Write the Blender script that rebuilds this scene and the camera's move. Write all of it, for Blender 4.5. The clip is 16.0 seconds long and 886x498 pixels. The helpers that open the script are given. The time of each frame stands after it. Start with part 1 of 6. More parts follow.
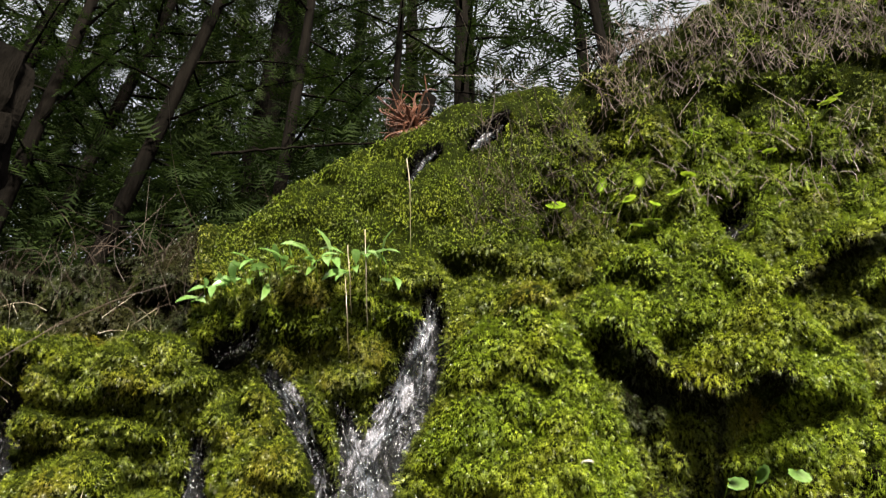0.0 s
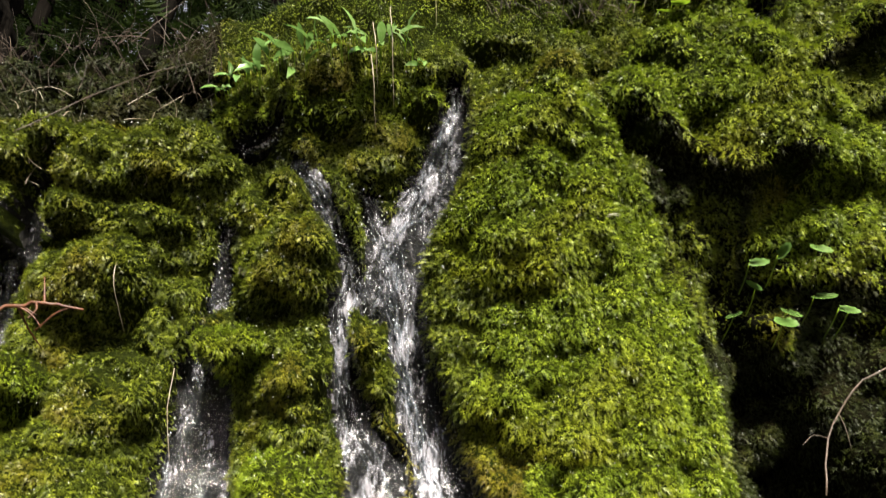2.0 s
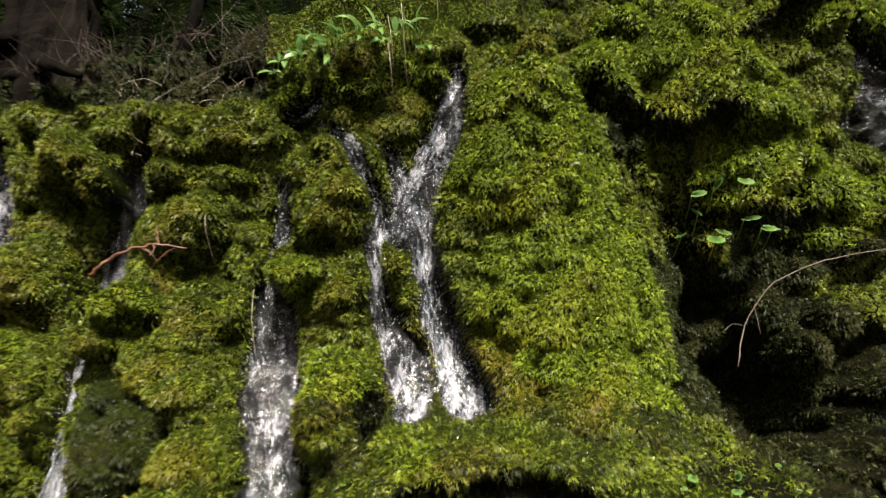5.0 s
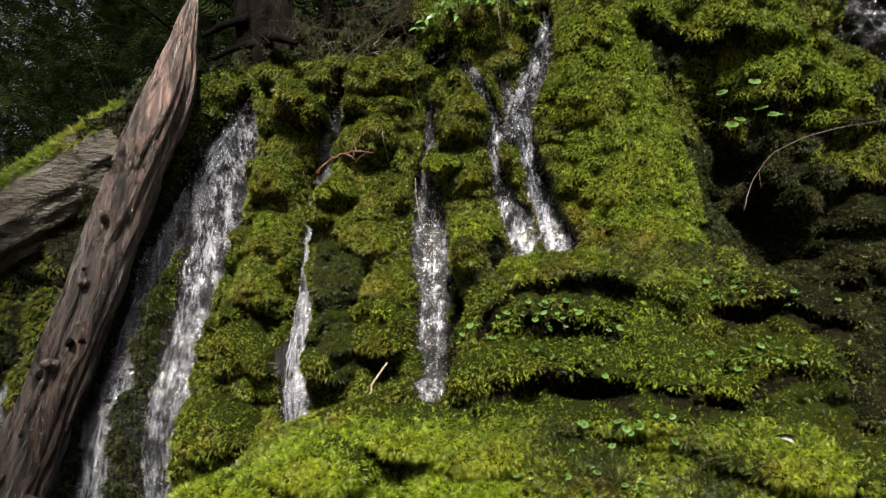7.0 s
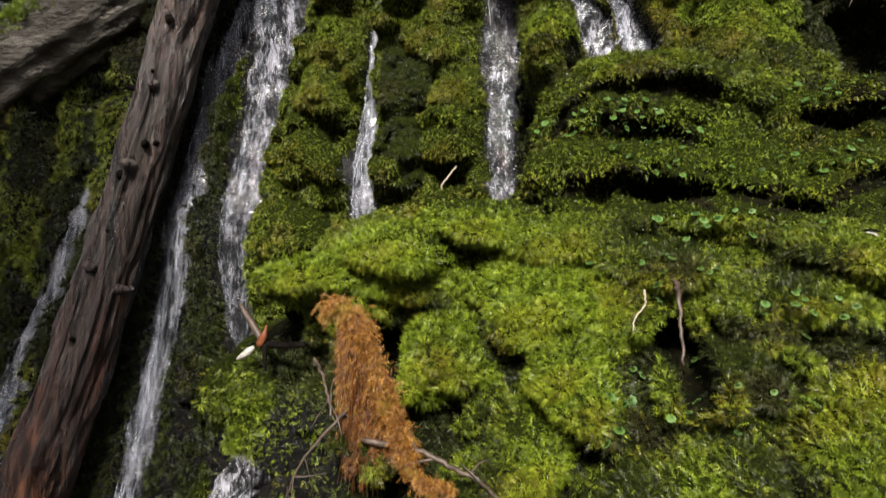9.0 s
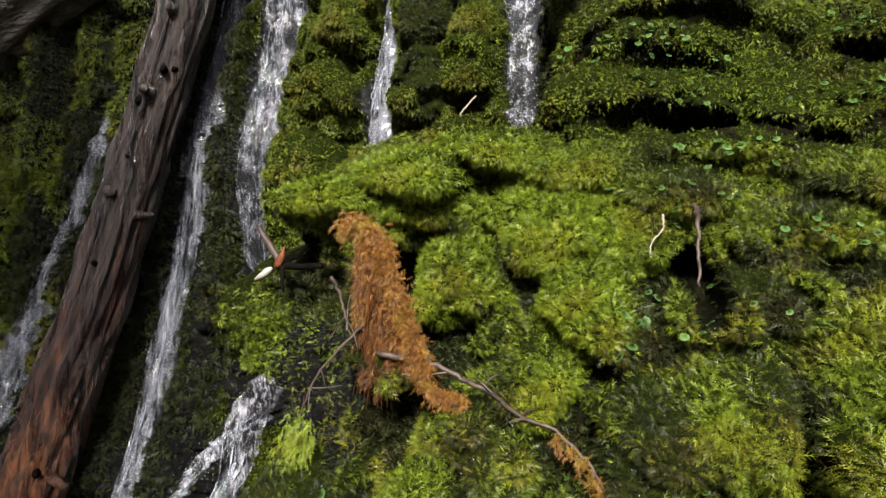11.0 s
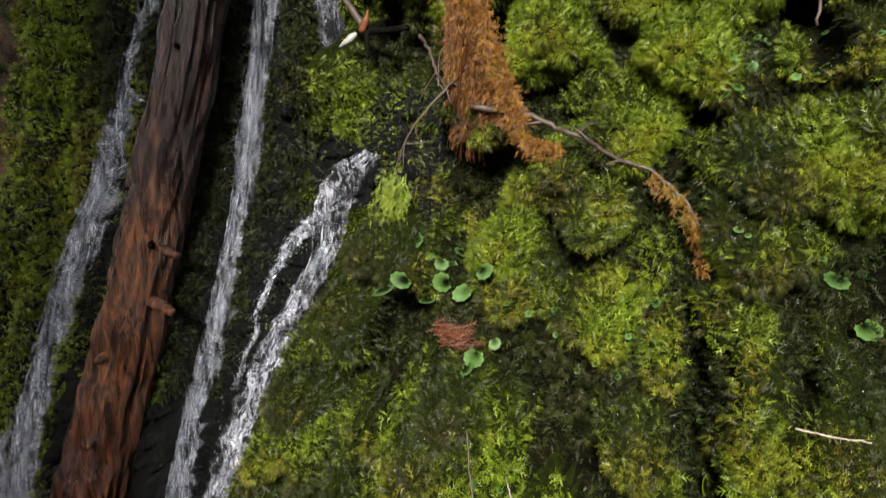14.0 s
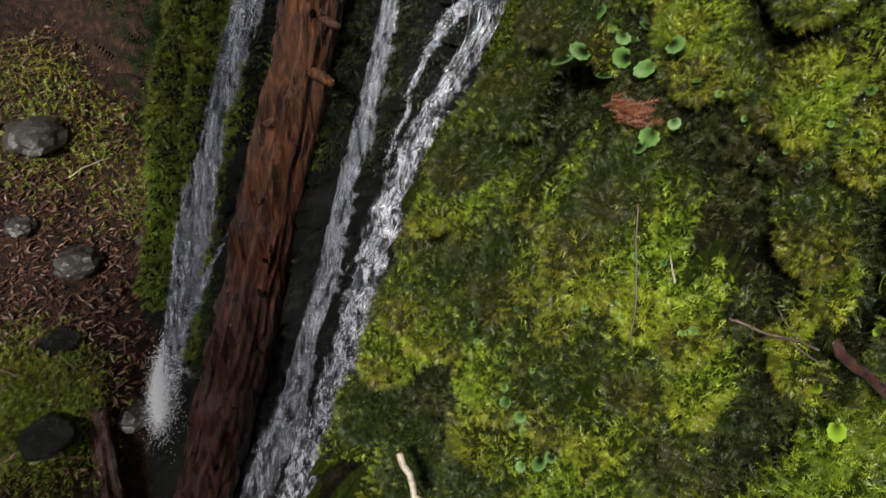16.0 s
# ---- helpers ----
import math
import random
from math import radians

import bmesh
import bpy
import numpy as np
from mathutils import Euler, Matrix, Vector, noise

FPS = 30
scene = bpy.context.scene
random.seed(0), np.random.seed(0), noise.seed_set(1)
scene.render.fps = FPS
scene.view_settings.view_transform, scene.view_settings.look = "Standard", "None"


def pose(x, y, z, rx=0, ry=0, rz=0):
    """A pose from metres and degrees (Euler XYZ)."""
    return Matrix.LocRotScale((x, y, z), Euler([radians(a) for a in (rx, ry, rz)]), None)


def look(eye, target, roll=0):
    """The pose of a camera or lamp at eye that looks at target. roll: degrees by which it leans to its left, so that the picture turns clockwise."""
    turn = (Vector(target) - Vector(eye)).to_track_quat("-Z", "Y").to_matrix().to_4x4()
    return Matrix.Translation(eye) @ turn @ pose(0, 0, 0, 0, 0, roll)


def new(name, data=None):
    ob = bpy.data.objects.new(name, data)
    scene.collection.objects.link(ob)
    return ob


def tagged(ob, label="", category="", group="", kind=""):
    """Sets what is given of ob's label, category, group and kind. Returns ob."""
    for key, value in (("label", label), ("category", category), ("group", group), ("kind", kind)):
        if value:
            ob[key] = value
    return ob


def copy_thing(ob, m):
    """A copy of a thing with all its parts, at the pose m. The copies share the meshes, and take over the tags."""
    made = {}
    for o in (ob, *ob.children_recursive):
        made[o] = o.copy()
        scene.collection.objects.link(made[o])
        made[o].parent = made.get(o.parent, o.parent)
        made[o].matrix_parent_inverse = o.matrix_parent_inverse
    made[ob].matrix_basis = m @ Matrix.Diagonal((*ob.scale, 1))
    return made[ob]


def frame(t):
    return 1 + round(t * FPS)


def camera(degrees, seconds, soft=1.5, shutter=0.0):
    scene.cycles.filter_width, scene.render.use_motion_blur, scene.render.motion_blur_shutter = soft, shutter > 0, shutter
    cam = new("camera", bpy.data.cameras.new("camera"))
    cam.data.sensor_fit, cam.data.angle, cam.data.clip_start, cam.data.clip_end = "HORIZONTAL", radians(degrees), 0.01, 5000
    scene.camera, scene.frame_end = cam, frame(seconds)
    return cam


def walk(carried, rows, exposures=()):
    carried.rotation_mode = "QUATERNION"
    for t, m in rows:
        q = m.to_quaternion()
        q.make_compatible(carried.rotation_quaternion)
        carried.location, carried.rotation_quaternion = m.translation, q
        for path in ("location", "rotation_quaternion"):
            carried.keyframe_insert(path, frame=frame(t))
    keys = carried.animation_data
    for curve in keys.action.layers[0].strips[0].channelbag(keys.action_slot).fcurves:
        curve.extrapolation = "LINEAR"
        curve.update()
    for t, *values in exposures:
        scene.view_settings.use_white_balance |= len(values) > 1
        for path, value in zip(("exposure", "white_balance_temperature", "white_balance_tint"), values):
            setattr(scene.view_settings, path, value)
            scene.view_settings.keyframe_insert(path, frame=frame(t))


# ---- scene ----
cam = camera(68.1, 16.0, soft=1.2, shutter=0.3)
PATH = [
    (0, (0.133, 0.316, 3.246), (0.234, 2.043, 4.248), 0.9),
    (0.5, (0.121, 0.374, 3.142), (0.226, 2.115, 4.12), 1.1),
    (1, (0.091, 0.423, 3.039), (0.185, 2.191, 3.971), 1.1),
    (1.5, (0.082, 0.478, 2.938), (0.179, 2.256, 3.849), 0.6),
    (2, (0.099, 0.518, 2.857), (0.193, 2.31, 3.74), 1.1),
    (2.5, (0.175, 0.546, 2.787), (0.291, 2.347, 3.647), 1.5),
    (3, (0.184, 0.539, 2.785), (0.317, 2.341, 3.643), 1.2),
    (3.2, (0.2, 0.523, 2.808), (0.336, 2.333, 3.646), 0.6),
    (5.3, (0.159, -0.221, 2.611), (0.082, 1.671, 3.255), 0.5),
    (5.5, (0.169, -0.471, 2.54), (0.034, 1.428, 3.152), 0.7),
    (6, (0.268, -0.988, 2.393), (0.027, 0.926, 2.922), 1.1),
    (6.5, (0.245, -0.954, 2.295), (-0.045, 0.97, 2.759), 0.9),
    (7, (0.211, -0.956, 2.27), (-0.128, 0.972, 2.678), 0.3),
    (7.5, (0.164, -0.947, 2.2), (-0.229, 0.984, 2.542), 0.2),
    (8, (0.106, -0.941, 2.142), (-0.337, 0.99, 2.409), 0.2),
    (8.5, (0.082, -0.946, 2.076), (-0.395, 0.988, 2.253), 1.5),
    (9, (0.09, -0.935, 2.008), (-0.375, 1.01, 1.999), 2.1),
    (9.5, (0.081, -0.935, 1.955), (-0.377, 1.009, 1.845), 2.7),
    (11.8, (0.09, -0.964, 1.873), (-0.447, 0.955, 1.704), 3.3),
    (12, (0.068, -0.979, 1.868), (-0.5, 0.928, 1.665), 2.6),
    (12.5, (0.071, -0.993, 1.831), (-0.542, 0.874, 1.457), 2.7),
    (13, (0.058, -1.01, 1.77), (-0.561, 0.814, 1.232), 3.4),
    (13.5, (0.045, -1.027, 1.713), (-0.561, 0.784, 1.121), 4.2),
    (14, (0.02, -1.031, 1.673), (-0.596, 0.748, 0.998), 2.2),
    (14.5, (-0.014, -1.062, 1.633), (-0.667, 0.625, 0.779), 4.3),
    (15, (-0.05, -1.099, 1.624), (-0.764, 0.492, 0.646), 2.9),
    (15.5, (-0.067, -1.122, 1.609), (-0.844, 0.377, 0.538), 2.5),
    (16, (-0.073, -1.146, 1.582), (-0.883, 0.233, 0.382), 2.0),
]
walk(cam, [(t, look(eye, target, roll)) for t, eye, target, roll in PATH], [(0, 1.74, 6750, 9), (3.2, 1.56, 6750, 9), (6, 1.31, 6650, 9), (9, 0.96, 6300, 12), (12, 1.03, 6150, 11), (16, 0.58, 6100, 9)])

# ---- world, sun and exposure ----
world = bpy.data.worlds.new("sky")
scene.world = world
world.use_nodes = True
wn = world.node_tree.nodes
sky = wn.new("ShaderNodeTexSky")
sky.sky_type = "NISHITA"
sky.sun_disc = False
sky.sun_elevation = radians(37)
sky.air_density, sky.dust_density, sky.ozone_density = 0.5, 8.0, 0.3
sky.sun_rotation = radians(172)
wn["Background"].inputs[1].default_value = 0.07
# thin white overcast over the clear sky
veil = wn.new("ShaderNodeMix")
veil.data_type = "RGBA"
veil.inputs[0].default_value = 0.6
veil.inputs[7].default_value = (4.6, 4.7, 4.9, 1)
world.node_tree.links.new(sky.outputs[0], veil.inputs[6])
world.node_tree.links.new(veil.outputs[2], wn["Background"].inputs[0])
sun = new("sun", bpy.data.lights.new("sun", "SUN"))
sun.data.energy, sun.data.angle, sun.data.color = 6.2, radians(9), (1.0, 0.93, 0.80)
sun.matrix_world = look((0.5, -2.4, 4.74), (0, 1.2, 2.0))
scene.view_settings.exposure = 0.0


# ---- materials ----
def material(name):
    m = bpy.data.materials.new(name)
    m.use_nodes = True
    n = m.node_tree.nodes
    return m, n, m.node_tree.links, n["Principled BSDF"]


def ramp(n, stops):
    r = n.new("ShaderNodeValToRGB")
    e = r.color_ramp.elements
    while len(e) < len(stops):
        e.new(0.5)
    for k, (p, c) in zip(e, stops):
        k.position, k.color = p, (*c, 1)
    return r


def noise_of(n, l, scale, detail=5, stretch=None, rough=0.6):
    t = n.new("ShaderNodeTexCoord")
    x = n.new("ShaderNodeTexNoise")
    x.inputs["Scale"].default_value, x.inputs["Detail"].default_value, x.inputs["Roughness"].default_value = scale, detail, rough
    if stretch:
        mp = n.new("ShaderNodeMapping")
        mp.inputs["Scale"].default_value = stretch
        l.new(t.outputs["Object"], mp.inputs["Vector"])
        l.new(mp.outputs["Vector"], x.inputs["Vector"])
    else:
        l.new(t.outputs["Object"], x.inputs["Vector"])
    return x


def bump_to(n, l, b, source, strength, distance):
    k = n.new("ShaderNodeBump")
    k.inputs["Strength"].default_value, k.inputs["Distance"].default_value = strength, distance
    l.new(source, k.inputs["Height"])
    l.new(k.outputs[0], b.inputs["Normal"])


def mixed(n, l, fac, a, b, kind="MIX"):
    m = n.new("ShaderNodeMix")
    m.data_type, m.blend_type = "RGBA", kind
    for slot, v in ((0, fac), (6, a), (7, b)):
        if isinstance(v, (int, float)):
            m.inputs[slot].default_value = v
        elif isinstance(v, tuple):
            m.inputs[slot].default_value = (*v, 1)
        else:
            l.new(v, m.inputs[slot])
    return m.outputs[2]


def leafy(name, dark, mid, light, brown, brown_amount=0.4, rough=0.5, scale=2.2, glow=0.35, spec=0.4, clumps=13, mix=0.55):
    """Thin green growth: each sprig its own tone, patches of olive and brown, light passing through."""
    m, n, l, b = material(name)
    geo = n.new("ShaderNodeNewGeometry")
    tone = ramp(n, ((0.0, dark), (0.55, mid), (1.0, light)))
    clump = noise_of(n, l, clumps, 4, rough=0.65)
    spread = n.new("ShaderNodeMapRange")
    spread.inputs["From Min"].default_value, spread.inputs["From Max"].default_value = 0.3, 0.7
    l.new(clump.outputs[0], spread.inputs["Value"])
    fac = n.new("ShaderNodeMix")
    fac.inputs[0].default_value = mix
    l.new(geo.outputs["Random Per Island"], fac.inputs[2])
    l.new(spread.outputs[0], fac.inputs[3])
    l.new(fac.outputs[0], tone.inputs[0])
    patch = noise_of(n, l, scale, 4)
    pr = ramp(n, ((0.52, (0, 0, 0)), (0.72, (brown_amount,) * 3)))
    l.new(patch.outputs[0], pr.inputs[0])
    c = mixed(n, l, pr.outputs[0], tone.outputs[0], brown)
    l.new(c, b.inputs["Base Color"])
    b.inputs["Roughness"].default_value = rough
    b.inputs["Specular IOR Level"].default_value = spec
    tr = n.new("ShaderNodeBsdfTranslucent")
    l.new(c, tr.inputs[0])
    mx = n.new("ShaderNodeMixShader")
    mx.inputs[0].default_value = glow
    l.new(b.outputs[0], mx.inputs[1])
    l.new(tr.outputs[0], mx.inputs[2])
    l.new(mx.outputs[0], n["Material Output"].inputs[0])
    return m


def solid(name, stops, scale, rough=0.7, bump=0.4, dist=0.01, stretch=None, spec=0.5, detail=6):
    m, n, l, b = material(name)
    t = noise_of(n, l, scale, detail, stretch)
    r = ramp(n, stops)
    l.new(t.outputs[0], r.inputs[0])
    fine = noise_of(n, l, scale * 5, 4, stretch)
    grain = ramp(n, ((0.3, (0.55, 0.55, 0.55)), (0.7, (1.3, 1.3, 1.3))))
    l.new(fine.outputs[0], grain.inputs[0])
    c = mixed(n, l, 1.0, r.outputs[0], grain.outputs[0], "MULTIPLY")
    l.new(c, b.inputs["Base Color"])
    b.inputs["Roughness"].default_value, b.inputs["Specular IOR Level"].default_value = rough, spec
    bump_to(n, l, b, fine.outputs[0], bump, dist)
    return m


MOSS = leafy("moss", (0.022, 0.034, 0.003), (0.084, 0.112, 0.008), (0.37, 0.43, 0.035), (0.20, 0.128, 0.012), 0.62, spec=0.36, rough=0.40, mix=0.55, clumps=26, glow=0.2)
MOSS_BRIGHT = leafy("moss_bright", (0.028, 0.048, 0.003), (0.118, 0.172, 0.008), (0.42, 0.52, 0.042), (0.27, 0.22, 0.012), 0.4, spec=0.32, rough=0.42, mix=0.58, clumps=26, glow=0.22)
# dark moss, and the colour that stands in for shade on recessed moss
MOSS_DARK_SHADED = leafy("moss_dark_shaded", (0.006, 0.010, 0.002), (0.024, 0.034, 0.005), (0.085, 0.105, 0.016), (0.06, 0.045, 0.012), 0.6, mix=0.6)
MOSS_RUST = leafy("moss_rust", (0.07, 0.024, 0.004), (0.21, 0.090, 0.014), (0.46, 0.25, 0.035), (0.22, 0.19, 0.02), 0.7, scale=7, mix=0.6, clumps=35)
LEAF = leafy("leaf", (0.045, 0.10, 0.02), (0.105, 0.20, 0.055), (0.30, 0.40, 0.22), (0.12, 0.18, 0.02), 0.3, rough=0.2, spec=0.7)
RED_LEAF = leafy("red_needle", (0.05, 0.015, 0.007), (0.16, 0.045, 0.018), (0.32, 0.12, 0.06), (0.1, 0.05, 0.02), 0.4, rough=0.5)
DEADLEAF = leafy("dead_leaf_litter", (0.022, 0.011, 0.007), (0.075, 0.034, 0.019), (0.15, 0.080, 0.048), (0.03, 0.02, 0.008), 0.5, rough=0.5, glow=0.1)
RUST_DARK = leafy("rust_dark", (0.03, 0.012, 0.004), (0.10, 0.035, 0.008), (0.24, 0.09, 0.015), (0.05, 0.03, 0.01), 0.5, scale=9, rough=0.6)
DRY_GREY = leafy("dry_bracken", (0.030, 0.024, 0.022), (0.100, 0.078, 0.072), (0.27, 0.22, 0.205), (0.09, 0.055, 0.04), 0.5, rough=0.6, glow=0.1, spec=0.2)
LEAF_LIME = leafy("leaf_lime", (0.08, 0.16, 0.012), (0.17, 0.28, 0.018), (0.30, 0.40, 0.04), (0.3, 0.32, 0.02), 0.3, rough=0.3)
# needle green lowered to near black in place of the woods' backlit shade
NEEDLE_SHADED = leafy("needle_shaded", (0.004, 0.008, 0.002), (0.010, 0.018, 0.004), (0.022, 0.034, 0.007), (0.020, 0.022, 0.005), 0.5, scale=0.6, clumps=2, spec=0.06, rough=0.75)
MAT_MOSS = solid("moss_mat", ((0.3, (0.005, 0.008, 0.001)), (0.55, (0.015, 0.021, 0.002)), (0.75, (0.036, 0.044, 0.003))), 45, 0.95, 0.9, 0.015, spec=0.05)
# wet soil coloured near black to stand in for shade in hollows
SOIL_SHADED = solid("wet_soil_shaded", ((0.3, (0.002, 0.002, 0.001)), (0.55, (0.005, 0.005, 0.002)), (0.75, (0.012, 0.010, 0.004))), 9, 0.9, 0.7, 0.02, spec=0.03)
ROCK = solid("wet_rock", ((0.3, (0.004, 0.004, 0.004)), (0.6, (0.011, 0.011, 0.010)), (0.85, (0.034, 0.032, 0.028))), 14, 0.25, 1.0, 0.05, spec=0.28)
LITTER = solid("leaf_litter", ((0.3, (0.004, 0.003, 0.002)), (0.5, (0.017, 0.008, 0.005)), (0.62, (0.040, 0.018, 0.010)), (0.8, (0.012, 0.016, 0.004))), 9, 0.8, 1.0, 0.05, spec=0.15)
# bark darkened past its own tone, for trunks standing in shade
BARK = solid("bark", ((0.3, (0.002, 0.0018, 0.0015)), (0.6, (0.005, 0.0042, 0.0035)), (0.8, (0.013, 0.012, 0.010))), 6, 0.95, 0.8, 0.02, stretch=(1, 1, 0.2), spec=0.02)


def log_wood():
    """Wet, stripped conifer: bleached grey-pink above, dark and sodden in the middle, orange and red heartwood below, all drawn out along the grain."""
    m, n, l, b = material("weathered_redwood")
    t = n.new("ShaderNodeTexCoord")
    xyz = n.new("ShaderNodeSeparateXYZ")
    l.new(t.outputs["Object"], xyz.inputs[0])
    drift = noise_of(n, l, 2.2, 4, (2.2, 2.2, 0.5), 0.6)
    level = n.new("ShaderNodeMath")
    level.operation = "MULTIPLY_ADD"
    l.new(drift.outputs[0], level.inputs[0])
    level.inputs[1].default_value = 4.2
    l.new(xyz.outputs[2], level.inputs[2])
    rise = n.new("ShaderNodeMapRange")
    rise.inputs["From Min"].default_value, rise.inputs["From Max"].default_value = 2.0, 10.6
    l.new(level.outputs[0], rise.inputs["Value"])
    body = ramp(n, ((0.10, (0.028, 0.008, 0.005)), (0.35, (0.050, 0.014, 0.007)), (0.48, (0.115, 0.042, 0.014)), (0.58, (0.105, 0.042, 0.018)), (0.64, (0.045, 0.022, 0.016)), (0.72, (0.026, 0.018, 0.016)), (0.84, (0.045, 0.032, 0.028)), (0.95, (0.135, 0.092, 0.082))))
    l.new(rise.outputs[0], body.inputs[0])
    grain = noise_of(n, l, 13, 7, (2.2, 2.2, 0.07), 0.7)
    gr = ramp(n, ((0.33, (0.08, 0.07, 0.07)), (0.47, (0.65, 0.62, 0.60)), (0.62, (2.1, 2.0, 1.95))))
    l.new(grain.outputs[0], gr.inputs[0])
    c = mixed(n, l, 1.0, body.outputs[0], gr.outputs[0], "MULTIPLY")
    rot = noise_of(n, l, 6.5, 7, (1.8, 1.8, 0.16), 0.72)
    rr = ramp(n, ((0.34, (0.16, 0.15, 0.15)), (0.56, (1, 1, 1))))
    l.new(rot.outputs[0], rr.inputs[0])
    c = mixed(n, l, 1.0, c, rr.outputs[0], "MULTIPLY")
    crack = noise_of(n, l, 30, 4, (1.6, 1.6, 0.07), 0.6)
    cr = ramp(n, ((0.34, (0.15, 0.14, 0.14)), (0.43, (1, 1, 1))))
    l.new(crack.outputs[0], cr.inputs[0])
    c = mixed(n, l, 0.8, c, cr.outputs[0], "MULTIPLY")
    l.new(c, b.inputs["Base Color"])
    wetness = ramp(n, ((0.35, (0.16, 0.16, 0.16)), (0.65, (0.50, 0.50, 0.50))))
    l.new(rot.outputs[0], wetness.inputs[0])
    l.new(wetness.outputs[0], b.inputs["Roughness"])
    b.inputs["Specular IOR Level"].default_value = 0.6
    bump_to(n, l, b, grain.outputs[0], 0.9, 0.05)
    return m


LOGWOOD = log_wood()
OLDWOOD = solid("grey_deadwood", ((0.3, (0.020, 0.014, 0.008)), (0.5, (0.070, 0.061, 0.047)), (0.66, (0.20, 0.185, 0.16)), (0.80, (0.10, 0.095, 0.03))), 4, 0.5, 1.0, 0.04, stretch=(0.5, 2.4, 2.0))
TWIG = solid("twig", ((0.3, (0.020, 0.013, 0.009)), (0.7, (0.075, 0.050, 0.036))), 30, 0.55, 0.5, 0.003)
PALE = solid("pale_stick", ((0.3, (0.14, 0.11, 0.08)), (0.7, (0.36, 0.31, 0.24))), 30, 0.5, 0.4, 0.002)
DRY = leafy("dry_stem", (0.007, 0.005, 0.004), (0.022, 0.015, 0.011), (0.09, 0.066, 0.05), (0.03, 0.014, 0.008), 0.5, rough=0.6, glow=0.1, spec=0.2)
RED = solid("red_dead_frond", ((0.3, (0.030, 0.010, 0.005)), (0.7, (0.11, 0.036, 0.014))), 40, 0.55, 0.3, 0.003)
STONE = solid("stone", ((0.3, (0.008, 0.007, 0.006)), (0.7, (0.035, 0.031, 0.027))), 12, 0.4, 0.8, 0.01)
WHITE = solid("bleached_bark", ((0.3, (0.16, 0.15, 0.13)), (0.7, (0.40, 0.38, 0.35))), 30, 0.4, 0.3, 0.002)



def water(name, at, soft, patch_scale, patch_long, streak_scale, streak_long, most, foam, shine):
    """Running water: clear and glossy, broken by white streaks and patches drawn out along the fall."""
    m, n, l, b = material(name)
    b.inputs["Base Color"].default_value = (*foam, 1)
    b.inputs["Roughness"].default_value = 0.14
    b.inputs["IOR"].default_value = 1.33
    patch = noise_of(n, l, patch_scale, 4, (1.0, 1.0, patch_long), 0.55)
    streak = noise_of(n, l, streak_scale, 3, (1.0, 1.0, streak_long), 0.6)
    both = n.new("ShaderNodeMath")
    both.operation = "MULTIPLY_ADD"
    l.new(streak.outputs[0], both.inputs[0])
    both.inputs[1].default_value = 0.8
    l.new(patch.outputs[0], both.inputs[2])
    cut = ramp(n, ((0.0, (0.02, 0.02, 0.02)), (1.0, (most, most, most))))
    shift = n.new("ShaderNodeMapRange")
    shift.inputs["From Min"].default_value, shift.inputs["From Max"].default_value = at, at + soft
    l.new(both.outputs[0], shift.inputs["Value"])
    thick = n.new("ShaderNodeAttribute")
    thick.attribute_name = "water_depth"
    fade = n.new("ShaderNodeMath")
    fade.operation = "MULTIPLY"
    l.new(shift.outputs[0], fade.inputs[0])
    l.new(thick.outputs["Fac"], fade.inputs[1])
    l.new(fade.outputs[0], cut.inputs[0])
    clear = n.new("ShaderNodeBsdfTransparent")
    clear.inputs[0].default_value = (0.88, 0.91, 0.92, 1)
    gloss = n.new("ShaderNodeBsdfGlossy")
    gloss.inputs["Roughness"].default_value = 0.10
    skin = n.new("ShaderNodeMixShader")
    skin.inputs[0].default_value = shine
    l.new(clear.outputs[0], skin.inputs[1])
    l.new(gloss.outputs[0], skin.inputs[2])
    blend = n.new("ShaderNodeMixShader")
    l.new(cut.outputs[0], blend.inputs[0])
    l.new(skin.outputs[0], blend.inputs[1])
    l.new(b.outputs[0], blend.inputs[2])
    l.new(blend.outputs[0], n["Material Output"].inputs[0])
    k = n.new("ShaderNodeBump")
    k.inputs["Strength"].default_value, k.inputs["Distance"].default_value = 0.7, 0.012
    l.new(both.outputs[0], k.inputs["Height"])
    l.new(k.outputs[0], b.inputs["Normal"])
    l.new(k.outputs[0], gloss.inputs["Normal"])
    return m


FILM = water("water_film", 0.95, 0.26, 22, 0.6, 130, 0.55, 0.78, (0.42, 0.42, 0.49), 0.06)
FALL = water("white_water", 0.74, 0.56, 16, 0.14, 42, 0.05, 0.74, (0.43, 0.44, 0.51), 0.03)
TUMBLE = water("tumbling_water", 0.87, 0.34, 17, 0.45, 75, 0.28, 0.82, (0.42, 0.42, 0.49), 0.04)
FOAM = solid("foam", ((0.3, (0.60, 0.62, 0.66)), (0.7, (0.82, 0.83, 0.86))), 60, 0.4, 0.5, 0.004)
SPLASH = water("broken_water", 0.82, 0.34, 16, 0.34, 60, 0.22, 0.84, (0.48, 0.48, 0.55), 0.04)
DROP, n, l, b = material("water_drop")
b.inputs["Base Color"].default_value = (0.92, 0.95, 0.97, 1)
b.inputs["Roughness"].default_value = 0.05
b.inputs["Transmission Weight"].default_value = 0.5
b.inputs["IOR"].default_value = 1.33


